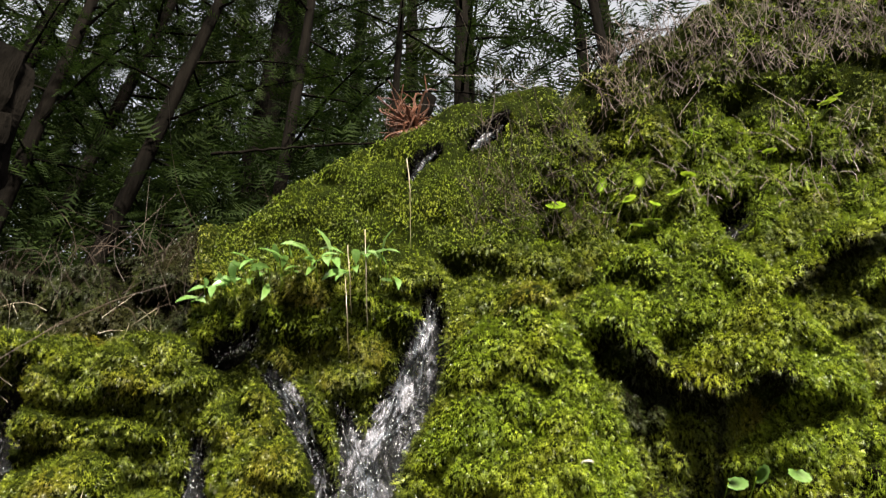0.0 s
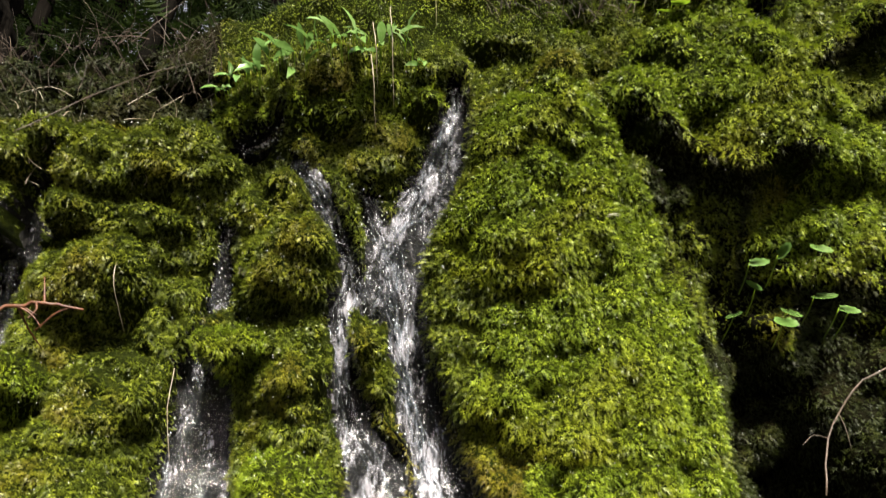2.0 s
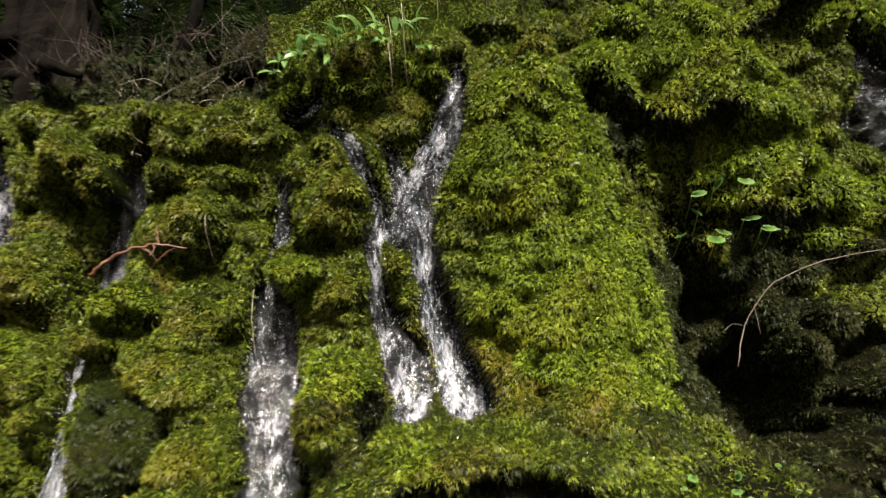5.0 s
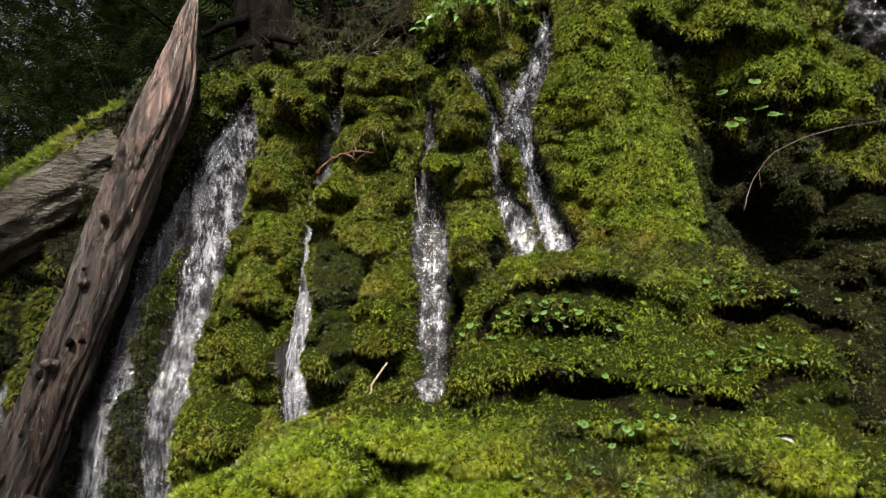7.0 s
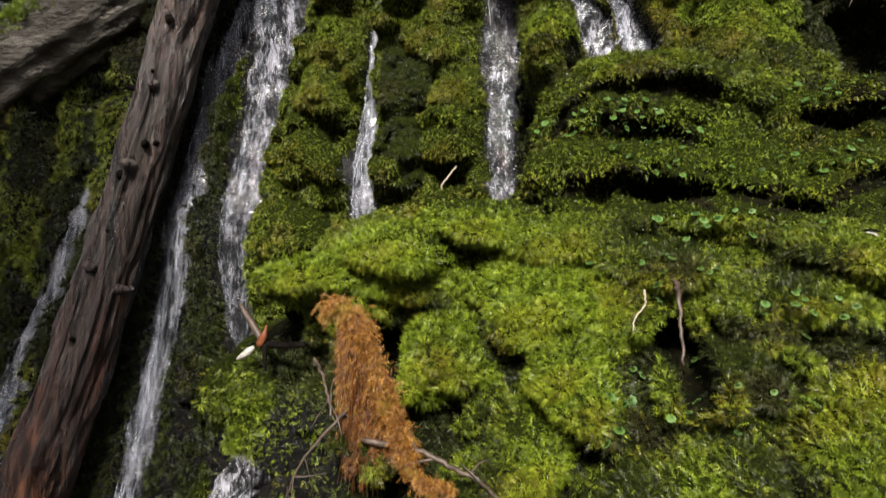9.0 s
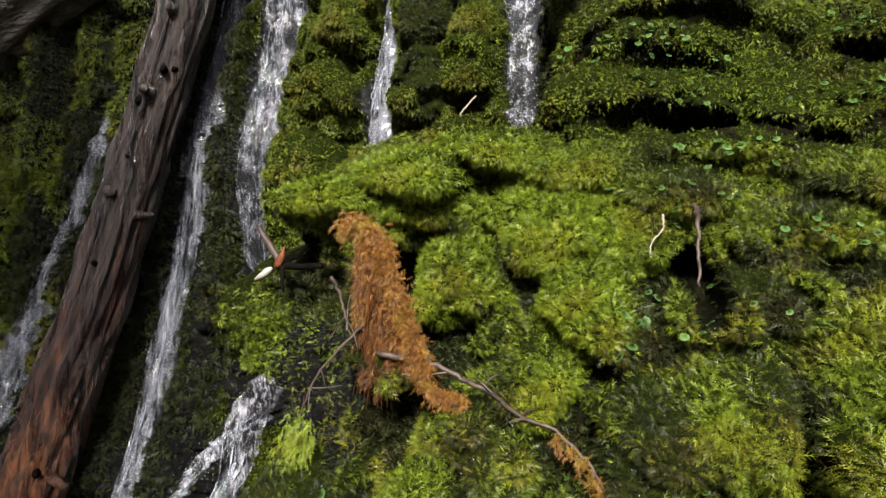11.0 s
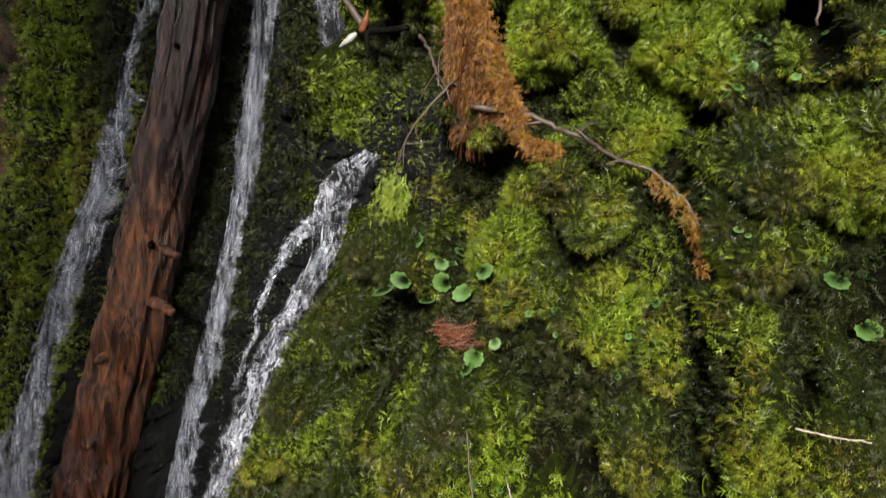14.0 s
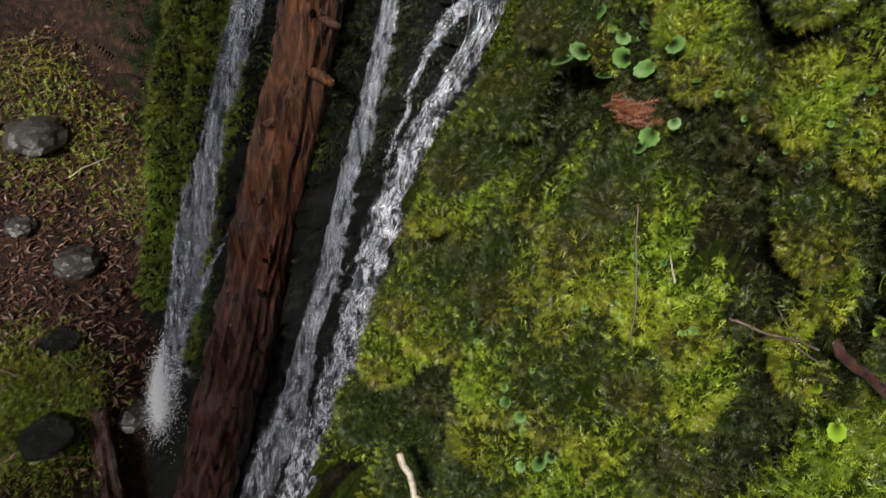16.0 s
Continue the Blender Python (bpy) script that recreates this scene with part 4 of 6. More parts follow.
# the split term darkens fronds down in the cracks, as shade would
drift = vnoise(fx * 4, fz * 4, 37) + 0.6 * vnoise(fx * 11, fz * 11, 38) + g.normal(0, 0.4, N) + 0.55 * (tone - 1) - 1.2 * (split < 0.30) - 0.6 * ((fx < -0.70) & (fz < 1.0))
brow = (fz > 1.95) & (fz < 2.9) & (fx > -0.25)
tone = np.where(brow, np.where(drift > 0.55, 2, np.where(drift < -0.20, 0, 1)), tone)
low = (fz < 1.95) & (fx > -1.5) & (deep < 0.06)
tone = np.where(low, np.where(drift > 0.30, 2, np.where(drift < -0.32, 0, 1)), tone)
tone = np.where((fx < -2.5) & (vnoise(fx * 6, fz * 1.5, 39) > np.where(fx < -3.55, -0.6, 0.0)), 1, tone)
tone = np.where((fx < -3.55) & (vnoise(fx * 9, fz * 2, 42) > 0.35), 2, tone)
# upper right crest: brighter moss colour painted in for sunlight
tone = np.where((fz > 4.12) & (fx > 0.45) & (vnoise(fx * 5, fz * 5, 41) > -0.25), 2, tone)
tone = np.where((even > 0.5) & (fx > -0.40), 2, tone)
TONES = {0: MOSS_DARK_SHADED, 1: MOSS, 2: MOSS_BRIGHT}
WORDS = {0: "dark wet hanging moss cushion on the seeping rock, coloured for shade where recessed", 1: "olive-green feathery moss cushion on the wet rock", 2: "bright yellow-green feathery moss cushion on the wet rock"}
for k in range(-1, len(KINDS)):
    mine = who == k
    if mine.sum() < 40:
        continue
    if k >= 0:
        mid = place[mine].mean(0)
        cushion = holder("moss_cushion", tuple(mid), WORDS[int(np.bincount(tone[mine], minlength=3).argmax())], "moss", "moss cushions on the face")
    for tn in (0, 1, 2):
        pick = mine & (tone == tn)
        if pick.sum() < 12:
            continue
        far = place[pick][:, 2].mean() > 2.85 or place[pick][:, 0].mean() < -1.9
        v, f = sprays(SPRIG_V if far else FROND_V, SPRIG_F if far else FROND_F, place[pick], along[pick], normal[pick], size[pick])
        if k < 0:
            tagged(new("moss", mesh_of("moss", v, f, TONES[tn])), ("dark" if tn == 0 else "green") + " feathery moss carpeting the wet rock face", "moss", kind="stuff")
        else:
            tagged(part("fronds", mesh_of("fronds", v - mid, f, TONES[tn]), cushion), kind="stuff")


# ---- falling water ----
def waterfall(path, strands, label, seed, out=0.03, thick=0.006, drops=60, mat=None, foot=0, depth=((-9, 1.0), (9, 1.0))):
    q = rng(seed)
    (a, c, w), (a2, c2, w2) = path[:2]
    path = [(a - (a2 - a) * 0.06 / (c - c2), c + 0.06, w * 0.7)] + list(path)
    if foot:
        (a, c, w), (a2, c2, w2) = path[-2:]
        path = path + [(a2 + (a2 - a) * 0.1 / (c - c2), c2 - 0.1, w2)]
    thing = holder("waterfall", (path[0][0], float(shape_y(np.array([path[0][0]]), np.array([path[0][1]]))[0]), path[0][1]), label, "waterfall", "streams down the face")
    inv = thing.matrix_basis.inverted()
    pieces = []
    base = spline([(a, c, w) for a, c, w in path], 12 * len(path))
    L = len(base)
    if not foot:
        base[:, 2] *= np.clip((L - np.arange(L)) / 8, 0.1, 1)
    for s in range(max(4, strands // 2)):
        n0 = int(q.uniform(0, L * 0.75)) if s > strands // 3 else 0
        n1 = min(L, n0 + int(q.uniform(0.2, 0.7) * L)) if s > strands // 3 else L
        if n1 - n0 < 8:
            continue
        k = np.arange(n0, n1)
        off = np.clip(q.normal(0, 0.5), -1, 1) + 0.35 * vnoise(k * 0.1, k * 0 + s, seed) + 0.10 * vnoise(k * 0.4, k * 0 + s, seed + 1)
        x = base[k, 0] + np.clip(off, -1.1, 1.1) * base[k, 2]
        z = base[k, 1]
        y = face_y(x, z, np.ones_like(x))[0]
        y = np.convolve(np.r_[[y[0]] * 4, y, [y[-1]] * 4], np.ones(9) / 9, "valid") - out * (0.5 + 0.5 * q.uniform()) - 0.010 * vnoise(k * 0.5, k * 0 + s, seed + 2)
        wide = thick * q.uniform(0.5, 1.6) * (0.8 + 0.4 * vnoise(k * 0.22, k * 0 + s, seed + 3)) * np.minimum(1, np.minimum(k - n0 + 1, n1 - k) / 5)
        p = np.stack([x, y, z], 1)
        pieces.append(tube(p, np.abs(wide) * 0.6 + 0.0006, 4))
    v, f = joined(pieces)
    m = thing.matrix_basis.translation
    tagged(part("streaking", mesh_of("streaking", v - np.array(m), quads_to_tris(f), mat, True, 0.85 * np.interp(v[:, 2], *np.array(depth).T)), thing), kind="stuff")
    # the thin film between the strands
    k = np.arange(0, L)
    cols = np.linspace(-1.0, 1.0, 15)
    fx2 = base[k, 0][:, None] + cols[None] * base[k, 2][:, None] * (1.15 + 0.30 * vnoise(k[:, None] * 0.35, np.sign(cols)[None] * 3.0 + 0 * k[:, None], seed + 8) + 0.28 * vnoise(k[:, None] * 1.1, np.sign(cols)[None] * 3.0 + 0 * k[:, None], seed + 9))
    fz2 = np.repeat(base[k, 1][:, None], 15, 1)
    fy2 = face_y(fx2, fz2, np.ones_like(fx2))[0] - 0.014 - 0.010 * vnoise(fx2 * 50, fz2 * 16, seed) - 0.012 * (1 - cols[None] ** 2)
    ii, jj = np.meshgrid(np.arange(len(k) - 1), np.arange(14), indexing="ij")
    a = ii * 15 + jj
    part("film", mesh_of("film", np.stack([fx2, fy2, fz2], -1).reshape(-1, 3) - np.array(m), np.stack([a, a + 15, a + 16, a + 1], -1).reshape(-1, 4), mat, True, (np.sqrt(1.001 - cols[None] ** 2) * np.minimum(1, (k[:, None] + 1) / 6) * np.interp(fz2, *np.array(depth).T)).ravel()), thing)
    drops = drops * 4
    if drops:
        i = np.r_[q.integers(0, L, drops), q.integers(L * 5 // 6, L, foot)]
        drops = drops + foot
        x = base[i, 0] + q.normal(0, 1.0, drops) * base[i, 2]
        z = base[i, 1] + q.normal(0, 0.02, drops)
        y = face_y(x, z, np.ones_like(x))[0] - q.uniform(0.01, 0.08, drops)
        v, f = sprays(DROP_V, DROP_F, np.stack([x, y, z], 1), np.tile([[0, 0, -1.0]], (drops, 1)), np.tile([[0, -1.0, 0]], (drops, 1)), q.uniform(0.0008, 0.0024, drops))
        tagged(part("spray", mesh_of("spray", v - np.array(m), f, DROP, True), thing), "flying drops", kind="stuff")
    return thing


# how full each stream runs at a height, where it changes
THINNING = {"three": ((1.4, 0.45), (2.5, 0.5), (2.9, 1.0)), "four": ((1.5, 1.0), (3.2, 0.8)), "two": ((2.6, 1.0), (2.85, 0.6), (3.6, 0.75)), "one": ((2.2, 0.85), (3.0, 1.0)), "right": ((3.3, 0.75), (4.0, 0.6)), "zero": ((0.2, 1.0), (1.2, 0.85))}
DROP_V = [(0, -1.6, 0), (0, 1.2, 0), (0.7, 0, 0), (-0.7, 0, 0), (0, 0, 0.7), (0, 0, -0.7)]
DROP_F = [(0, 2, 4), (0, 4, 3), (0, 3, 5), (0, 5, 2), (1, 4, 2), (1, 3, 4), (1, 5, 3), (1, 2, 5)]
for name, strands, thick, drops, mat, label in (
        ("main", 26, 0.005, 90, TUMBLE, "white main stream tumbling between moss cushions"), ("side", 12, 0.004, 60, TUMBLE, "thin foaming side stream over dark wet rock"),
        ("link", 6, 0.003, 20, TUMBLE, "small trickle joining the main stream"), ("one", 14, 0.004, 90, FILM, "sparkling thin stream over dark wet rock"),
        ("two", 14, 0.005, 40, FALL, "narrow white fall dropping onto a moss ledge"), ("three", 26, 0.006, 140, TUMBLE, "broad foaming fall over dark rock beside the log"),
        ("four", 24, 0.008, 130, FALL, "long white fall running down beside the log"), ("zero", 24, 0.010, 140, FALL, "long white fall behind the red log"),
        ("five", 24, 0.006, 340, SPLASH, "broken splashing fall over dark rock"), ("five_b", 12, 0.006, 160, SPLASH, "splashing side strand of the broken fall"), ("zero_b", 8, 0.006, 30, FALL, "thin strand joining the long fall"), ("right", 9, 0.003, 40, FILM, "thin film of water on dark rock"),
        ("crest_a", 18, 0.005, 6, SPLASH, "small white step of the stream on the crest"), ("crest_b", 18, 0.005, 6, SPLASH, "small white step of the stream on the crest"),
        ("trickle", 6, 0.004, 10, FILM, "thin trickle over dark rock"), ("seep", 5, 0.004, 10, FILM, "small glinting seep under the lip")):
    fall = waterfall(STREAMS[name], strands, label, len(name) * 7 + strands, 0.08 if "crest" in name else 0.03, thick, drops, mat, {"main": 120, "side": 100, "one": 80, "two": 90}.get(name, 0), THINNING.get(name, ((-9, 1.0), (9, 1.0))))
    if name == "zero":
        # foam heaped where the fall strikes the stones
        g = rng(66)
        n1 = 12000
        c = g.normal(0, 1, (n1, 3)) * np.array([0.12, 0.07, 0.16]) + np.array([-4.05, 0.0, -2.85])
        c[:, 1] = face_y(c[:, 0], c[:, 2], np.ones(n1))[0] - np.abs(g.normal(0, 0.07, n1)) - 0.02
        v, f = sprays(DROP_V, DROP_F, c, g.normal(0, 1, (n1, 3)), g.normal(0, 1, (n1, 3)), g.uniform(0.002, 0.005, n1))
        tagged(part("foam", mesh_of("foam", v - np.array(fall.location), f, FOAM, True), fall, "white foam at the foot"), kind="stuff")

# beads of water thrown onto the moss
g = rng(67)
i = g.integers(0, N, 9000)
wetness = 0 * i + 0.35 + 0.65 * np.exp(-np.abs(fx[i] + 0.2) * 1.2)
i = i[(g.uniform(size=len(i)) < wetness) & (fz[i] > -0.4)]
v, f = sprays(DROP_V, DROP_F, place[i] + normal[i] * g.uniform(0.012, 0.028, len(i))[:, None], np.tile([[0, 0, -1.0]], (len(i), 1)), np.tile([[0, -1.0, 0]], (len(i), 1)), g.uniform(0.0007, 0.0017, len(i)))
tagged(new("water_spray", mesh_of("water_spray", v, f, DROP, True)), "glinting beads of water on the moss", "water", kind="stuff")


# ---- logs ----
def stub(parent, root, tip, r, mat, seed):
    pts = spline([root, tuple(0.5 * (np.array(root) + np.array(tip)) + rng(seed).normal(0, 0.01, 3)), tip], 9)
    part("branch_stub", limb_mesh("branch_stub", pts - np.array(parent.location), np.linspace(r, r * 0.55, 9), mat, 9, 0.25, seed), parent)


LOG_LINE = [(-1.57, 1.80, 4.24), (-1.65, 1.86, 4.02), (-1.73, 1.93, 3.80), (-1.92, 2.00, 3.42), (-2.09, 2.06, 3.02), (-2.20, 2.06, 2.62), (-2.33, 2.06, 2.20), (-2.44, 2.05, 1.85), (-2.52, 2.00, 1.45), (-2.62, 1.92, 1.0),
            (-2.68, 1.78, 0.55), (-2.71, 1.60, 0.05), (-2.78, 1.44, -0.45), (-2.91, 1.24, -1.19), (-3.05, 0.86, -2.28), (-3.4, 0.25, -4.2)]
log = holder("leaning_log", (-3.4, 0.25, -4.2), "split red-brown conifer log leaning wet beside the falls", "log")
p = spline(LOG_LINE, 150)
o = np.array(log.location)
rad = np.interp(p[:, 2], [-4.2, -2.3, -0.5, 0.8, 1.9, 3.36, 3.66, 3.94, 4.15, 4.24], [0.23, 0.215, 0.185, 0.16, 0.137, 0.125, 0.117, 0.078, 0.04, 0.012])
part("trunk", limb_mesh("trunk", p - o, rad * (1 + 0.08 * vnoise(np.arange(150) * 0.25, np.zeros(150), 3)), LOGWOOD, 64, 0.16, 31, 0.16), log)
# dark knots where branches broke off
g = rng(76)
for k in range(18):
    i = int(np.interp(g.uniform(), [0, 1], [16, 128]))
    ang = g.uniform(-0.9, 1.2)
    d = np.array([math.sin(ang), -math.cos(ang), g.uniform(-0.1, 0.3)])
    r = g.uniform(0.010, 0.026)
    a, e2 = p[i] + d * rad[i] * 0.85, p[i] + d * (rad[i] * 1.06 + g.uniform(0.004, 0.035))
    part("knot", limb_mesh("knot", spline([tuple(a), tuple(0.5 * (a + e2)), tuple(e2)], 6) - o, np.array([1.5, 1.3, 1.1, 1.0, 0.8, 0.5]) * r, BARK, 9, 0.3, 700 + k), log, "dark broken knot")
for k, (z, side, reach, r) in enumerate(((1.82, 1, 0.05, 0.05), (1.70, 2.6, 0.14, 0.028), (2.35, 1.2, 0.06, 0.04), (0.41, 3.0, 0.17, 0.035), (0.10, 2.9, 0.20, 0.045), (-0.62, 1.4, 0.06, 0.04), (2.75, 1.6, 0.05, 0.035), (3.1, 1.1, 0.05, 0.03), (-0.2, 0.6, 0.05, 0.04))):
    i = int(np.argmin(abs(p[:, 2] - z)))
    d = np.array([math.sin(side) * 0.2 + (1 if side > 2 else 0.25 * (side - 1)), -1.0 if side < 2 else -0.45, 0.05])
    d /= np.linalg.norm(d)
    stub(log, tuple(p[i] + d * rad[i] * 0.7), tuple(p[i] + d * (rad[i] + reach)), r, LOGWOOD, 40 + k)
# splintered slabs of heartwood along the log
g = rng(77)
for k in range(8):
    i = int(g.integers(20, 120))
    m = int(g.integers(8, 22))
    q = p[i:i + m]
    ang = g.uniform(-0.9, 1.1)
    off = np.stack([np.sin(ang) * rad[i:i + m], -np.cos(ang) * rad[i:i + m], 0 * rad[i:i + m]], 1) * 1.02
    part("splinter", limb_mesh("splinter", q + off - o, np.sin(np.linspace(0.15, 3.0, len(q))) * g.uniform(0.012, 0.026), LOGWOOD, 6, 0.3, 90 + k, 0.3, False), log)

BIG_LINE = [(-1.95, 2.40, 3.86), (-2.10, 2.34, 3.74), (-2.32, 2.30, 3.60), (-2.76, 2.28, 3.30), (-3.15, 2.26, 3.07), (-3.55, 2.26, 2.84), (-4.3, 2.22, 2.42), (-5.0, 2.2, 2.0)]
big = holder("fallen_log", (-5.0, 2.2, 2.0), "thick grey fallen log with a mossy back lying across the bank", "log")
p2 = spline(BIG_LINE, 70)
o2 = np.array(big.location)
part("trunk", limb_mesh("trunk", p2 - o2, np.linspace(0.19, 0.31, 70), OLDWOOD, 48, 0.12, 33, 0.12), big)
g = rng(78)
n0 = 16000
i = g.integers(2, 68, n0)
ang = g.normal(0.12, 0.30, n0)
r2 = np.linspace(0.19, 0.31, 70)[i]
out = np.stack([0.25 * np.cos(ang), -0.75 * np.cos(ang) + np.sin(ang) * 0.8, 0.85 * np.cos(ang) + 0.5 * np.sin(ang)], 1)
out /= np.linalg.norm(out, axis=1)[:, None]
pl = p2[i] + out * r2[:, None] * 1.04 + g.normal(0, 0.012, (n0, 3))
v, f = sprays(FROND_V, FROND_F, pl, out * 0.6 + g.normal(0, 0.5, (n0, 3)), out, g.uniform(0.032, 0.06, n0))
tagged(part("moss_coat", mesh_of("moss_coat", v - o2, f, MOSS_BRIGHT), big, "bright moss along the log's back"), kind="stuff")

g = rng(79)
n0 = 5200
i = g.integers(60, 126, n0)
ang = g.normal(-1.9, 0.28, n0)
out = np.stack([np.sin(ang), -np.cos(ang), 0.1 + 0 * ang], 1)
pl = p[i] + out * rad[i][:, None] * 1.03 + g.normal(0, 0.01, (n0, 3))
v, f = sprays(FROND_V, FROND_F, pl, out * 0.5 + g.normal(0, 0.4, (n0, 3)) + np.array([0, 0, -0.5]), out, g.uniform(0.03, 0.06, n0))
tagged(part("moss_coat", mesh_of("moss_coat", v - o, f, MOSS), log, "strip of moss down the log's edge"), kind="stuff")

# root plate and dark stump above the broad fall
stump = holder("stump", (-1.34, 2.12, 3.92), "dark rotten stump with roots at the lip of the fall", "stump")
o3 = np.array(stump.location)
part("bole", limb_mesh("bole", spline([(-1.30, 2.15, 3.9), (-1.33, 2.12, 4.15), (-1.38, 2.12, 4.5), (-1.42, 2.15, 5.0)], 40) - o3, np.linspace(0.17, 0.13, 40), BARK, 24, 0.12, 50, 0.3, False), stump)
for k, (a, c, e2) in enumerate((((-1.25, 2.02, 4.05), (-1.4, 1.93, 3.98), (-1.52, 1.93, 3.93)), ((-1.3, 2.0, 4.1), (-1.18, 1.88, 4.0), (-1.02, 1.85, 3.93)), ((-1.35, 2.0, 4.2), (-1.45, 1.9, 4.1), (-1.58, 1.92, 4.06)))):
    part("root", limb_mesh("root", spline([a, c, e2], 16) - o3, np.linspace(0.035, 0.010, 16), BARK, 9, 0.35, 55 + k, 0.2), stump)


# ---- small woody things ----
def twig(points, r0, r1, label, mat=TWIG, name="twig", category="twig", sides=6, seed=0, count=24, side_twigs=0):
    o = np.array(points[0])
    thing = holder(name, points[0], label, category)
    q = spline(points, count)
    q[1:-1] += rng(seed).normal(0, r0 * 0.35, (count - 2, 3))
    part("stem", limb_mesh("stem", q - o, np.linspace(r0, r1, count), mat, sides, 0.18, seed), thing)
    g = rng(seed + 500)
    for _ in range(side_twigs):
        i = int(g.integers(2, count - 2))
        d = g.normal(0, 1, 3) * np.array([1, 0.6, 1])
        d = d / np.linalg.norm(d) * g.uniform(0.03, 0.12)
        w = spline([tuple(q[i]), tuple(q[i] + d * 0.5 + g.normal(0, 0.006, 3)), tuple(q[i] + d + np.array([0, 0, -0.015]))], 8)
        part("side_twig", limb_mesh("side_twig", w - o, np.linspace(r0 * 0.45, r1 * 0.4, 8), mat, 5), thing)
    return thing


def over(points, out=0.03):
    """Keeps points in front of the moss."""
    x, y, z = np.array(points).T
    y = np.minimum(y, face_y(x, z, 0 * x)[0] - out)
    return [(float(a), float(b2), float(c)) for a, b2, c in zip(x, y, z)]


twig([(-0.56, 1.98, 2.37), (-0.585, 1.86, 2.29), (-0.58, 1.76, 2.22), (-0.61, 1.70, 2.12), (-0.65, 1.66, 2.07)], 0.005, 0.003, "bare bleached stick stuck in the moss ledge", PALE, "stick", "stick", seed=1)
twig([(1.02, 1.98, 3.02), (1.07, 2.0, 3.16), (1.15, 1.97, 3.27), (1.28, 1.95, 3.33), (1.42, 1.94, 3.36), (1.62, 1.92, 3.38)], 0.0024, 0.0016, "thin reddish twig arching out of dark moss", TWIG, seed=2, side_twigs=2)
rust_twig = twig(over([(-0.60, 0.98, 1.40), (-0.44, 0.955, 1.40), (-0.32, 0.945, 1.365), (-0.21, 0.90, 1.34), (-0.10, 0.85, 1.31), (-0.04, 0.83, 1.29), (0.02, 0.80, 1.27), (0.09, 0.77, 1.21), (0.13, 0.76, 1.12)]), 0.010, 0.004, "dark bare conifer twig hung with rusty moss", TWIG, "fallen_branch", "branch", 7, 3, 40, 10)
twig([(-0.63, 1.02, 1.52), (-0.72, 1.00, 1.42), (-0.80, 0.98, 1.32), (-0.84, 0.97, 1.22), (-0.88, 0.97, 1.10)], 0.006, 0.002, "thin grey dead twig with drooping side twigs", TWIG, seed=4, side_twigs=12)
twig([(-0.86, 1.18, 1.60), (-0.80, 1.12, 1.56), (-0.75, 1.06, 1.50), (-0.73, 1.03, 1.45)], 0.007, 0.005, "short dark broken branch below the ledge", TWIG, seed=5, side_twigs=3)
twig([(0.235, 1.29, 1.89), (0.24, 1.27, 1.84), (0.205, 1.24, 1.80), (0.20, 1.22, 1.76)], 0.004, 0.002, "pale hooked rootlet hanging from moss", PALE, "rootlet", "root", seed=6)
twig([(0.33, 1.36, 1.95), (0.335, 1.20, 1.88), (0.34, 1.15, 1.78), (0.345, 1.13, 1.68)], 0.010, 0.004, "reddish-brown rotten root hanging over a hollow", TWIG, "root", "root", seed=7)
twig([(0.14, 0.17, 0.60), (0.20, 0.14, 0.575), (0.27, 0.11, 0.55), (0.36, 0.10, 0.52)], 0.011, 0.014, "short reddish branch poking out of the moss", LOGWOOD, "branch", "branch", seed=8, count=9, side_twigs=1)
twig([(-0.82, -0.10, -0.20), (-0.72, -0.16, -0.27), (-0.60, -0.20, -0.34)], 0.014, 0.012, "broken pale brown stick lying on the moss", PALE, "stick", "stick", seed=9, count=9)
twig([(-0.27, 0.34, 0.60), (-0.235, 0.29, 0.55), (-0.20, 0.27, 0.49)], 0.0025, 0.002, "bare bleached stick lying on the moss", PALE, "stick", "stick", seed=10)
twig([(0.33, 0.26, 0.92), (0.40, 0.25, 0.925), (0.46, 0.25, 0.93)], 0.0022, 0.0016, "short bleached stick lying on the moss", PALE, "stick", "stick", seed=12)
twig([(-0.36, 0.30, 0.70), (-0.33, 0.24, 0.62), (-0.28, 0.16, 0.52), (-0.26, 0.10, 0.44)], 0.0028, 0.002, "dark trailing stem across the moss", TWIG, "stem", "stem", seed=13)
twig([(-0.07, 0.21, 0.53), (0.0, 0.2, 0.53), (0.08, 0.18, 0.56), (0.12, 0.16, 0.57)], 0.004, 0.003, "thin brown twig lying in the moss", TWIG, seed=14, side_twigs=3)
twig([(-0.60, 2.25, 4.72), (-0.26, 2.2, 4.74), (-0.10, 2.2, 4.76), (0.02, 2.2, 4.77)], 0.006, 0.003, "bare dead branch lying along the lip", BARK, "dead_branch", "branch", seed=15, side_twigs=6)
twig([(-0.82, 1.80, 3.74), (-0.70, 1.82, 3.86), (-0.56, 1.80, 3.93), (-0.46, 1.80, 3.97)], 0.0015, 0.0010, "thin dark twig caught on the moss", TWIG, seed=16, side_twigs=3)
twig([(-0.95, 2.0, 3.30), (-0.86, 1.98, 3.37), (-0.76, 1.98, 3.40), (-0.66, 2.0, 3.39)], 0.007, 0.003, "rusty dead frond lying on a moss cushion", RED, "dead_frond", "frond", seed=17, side_twigs=6)
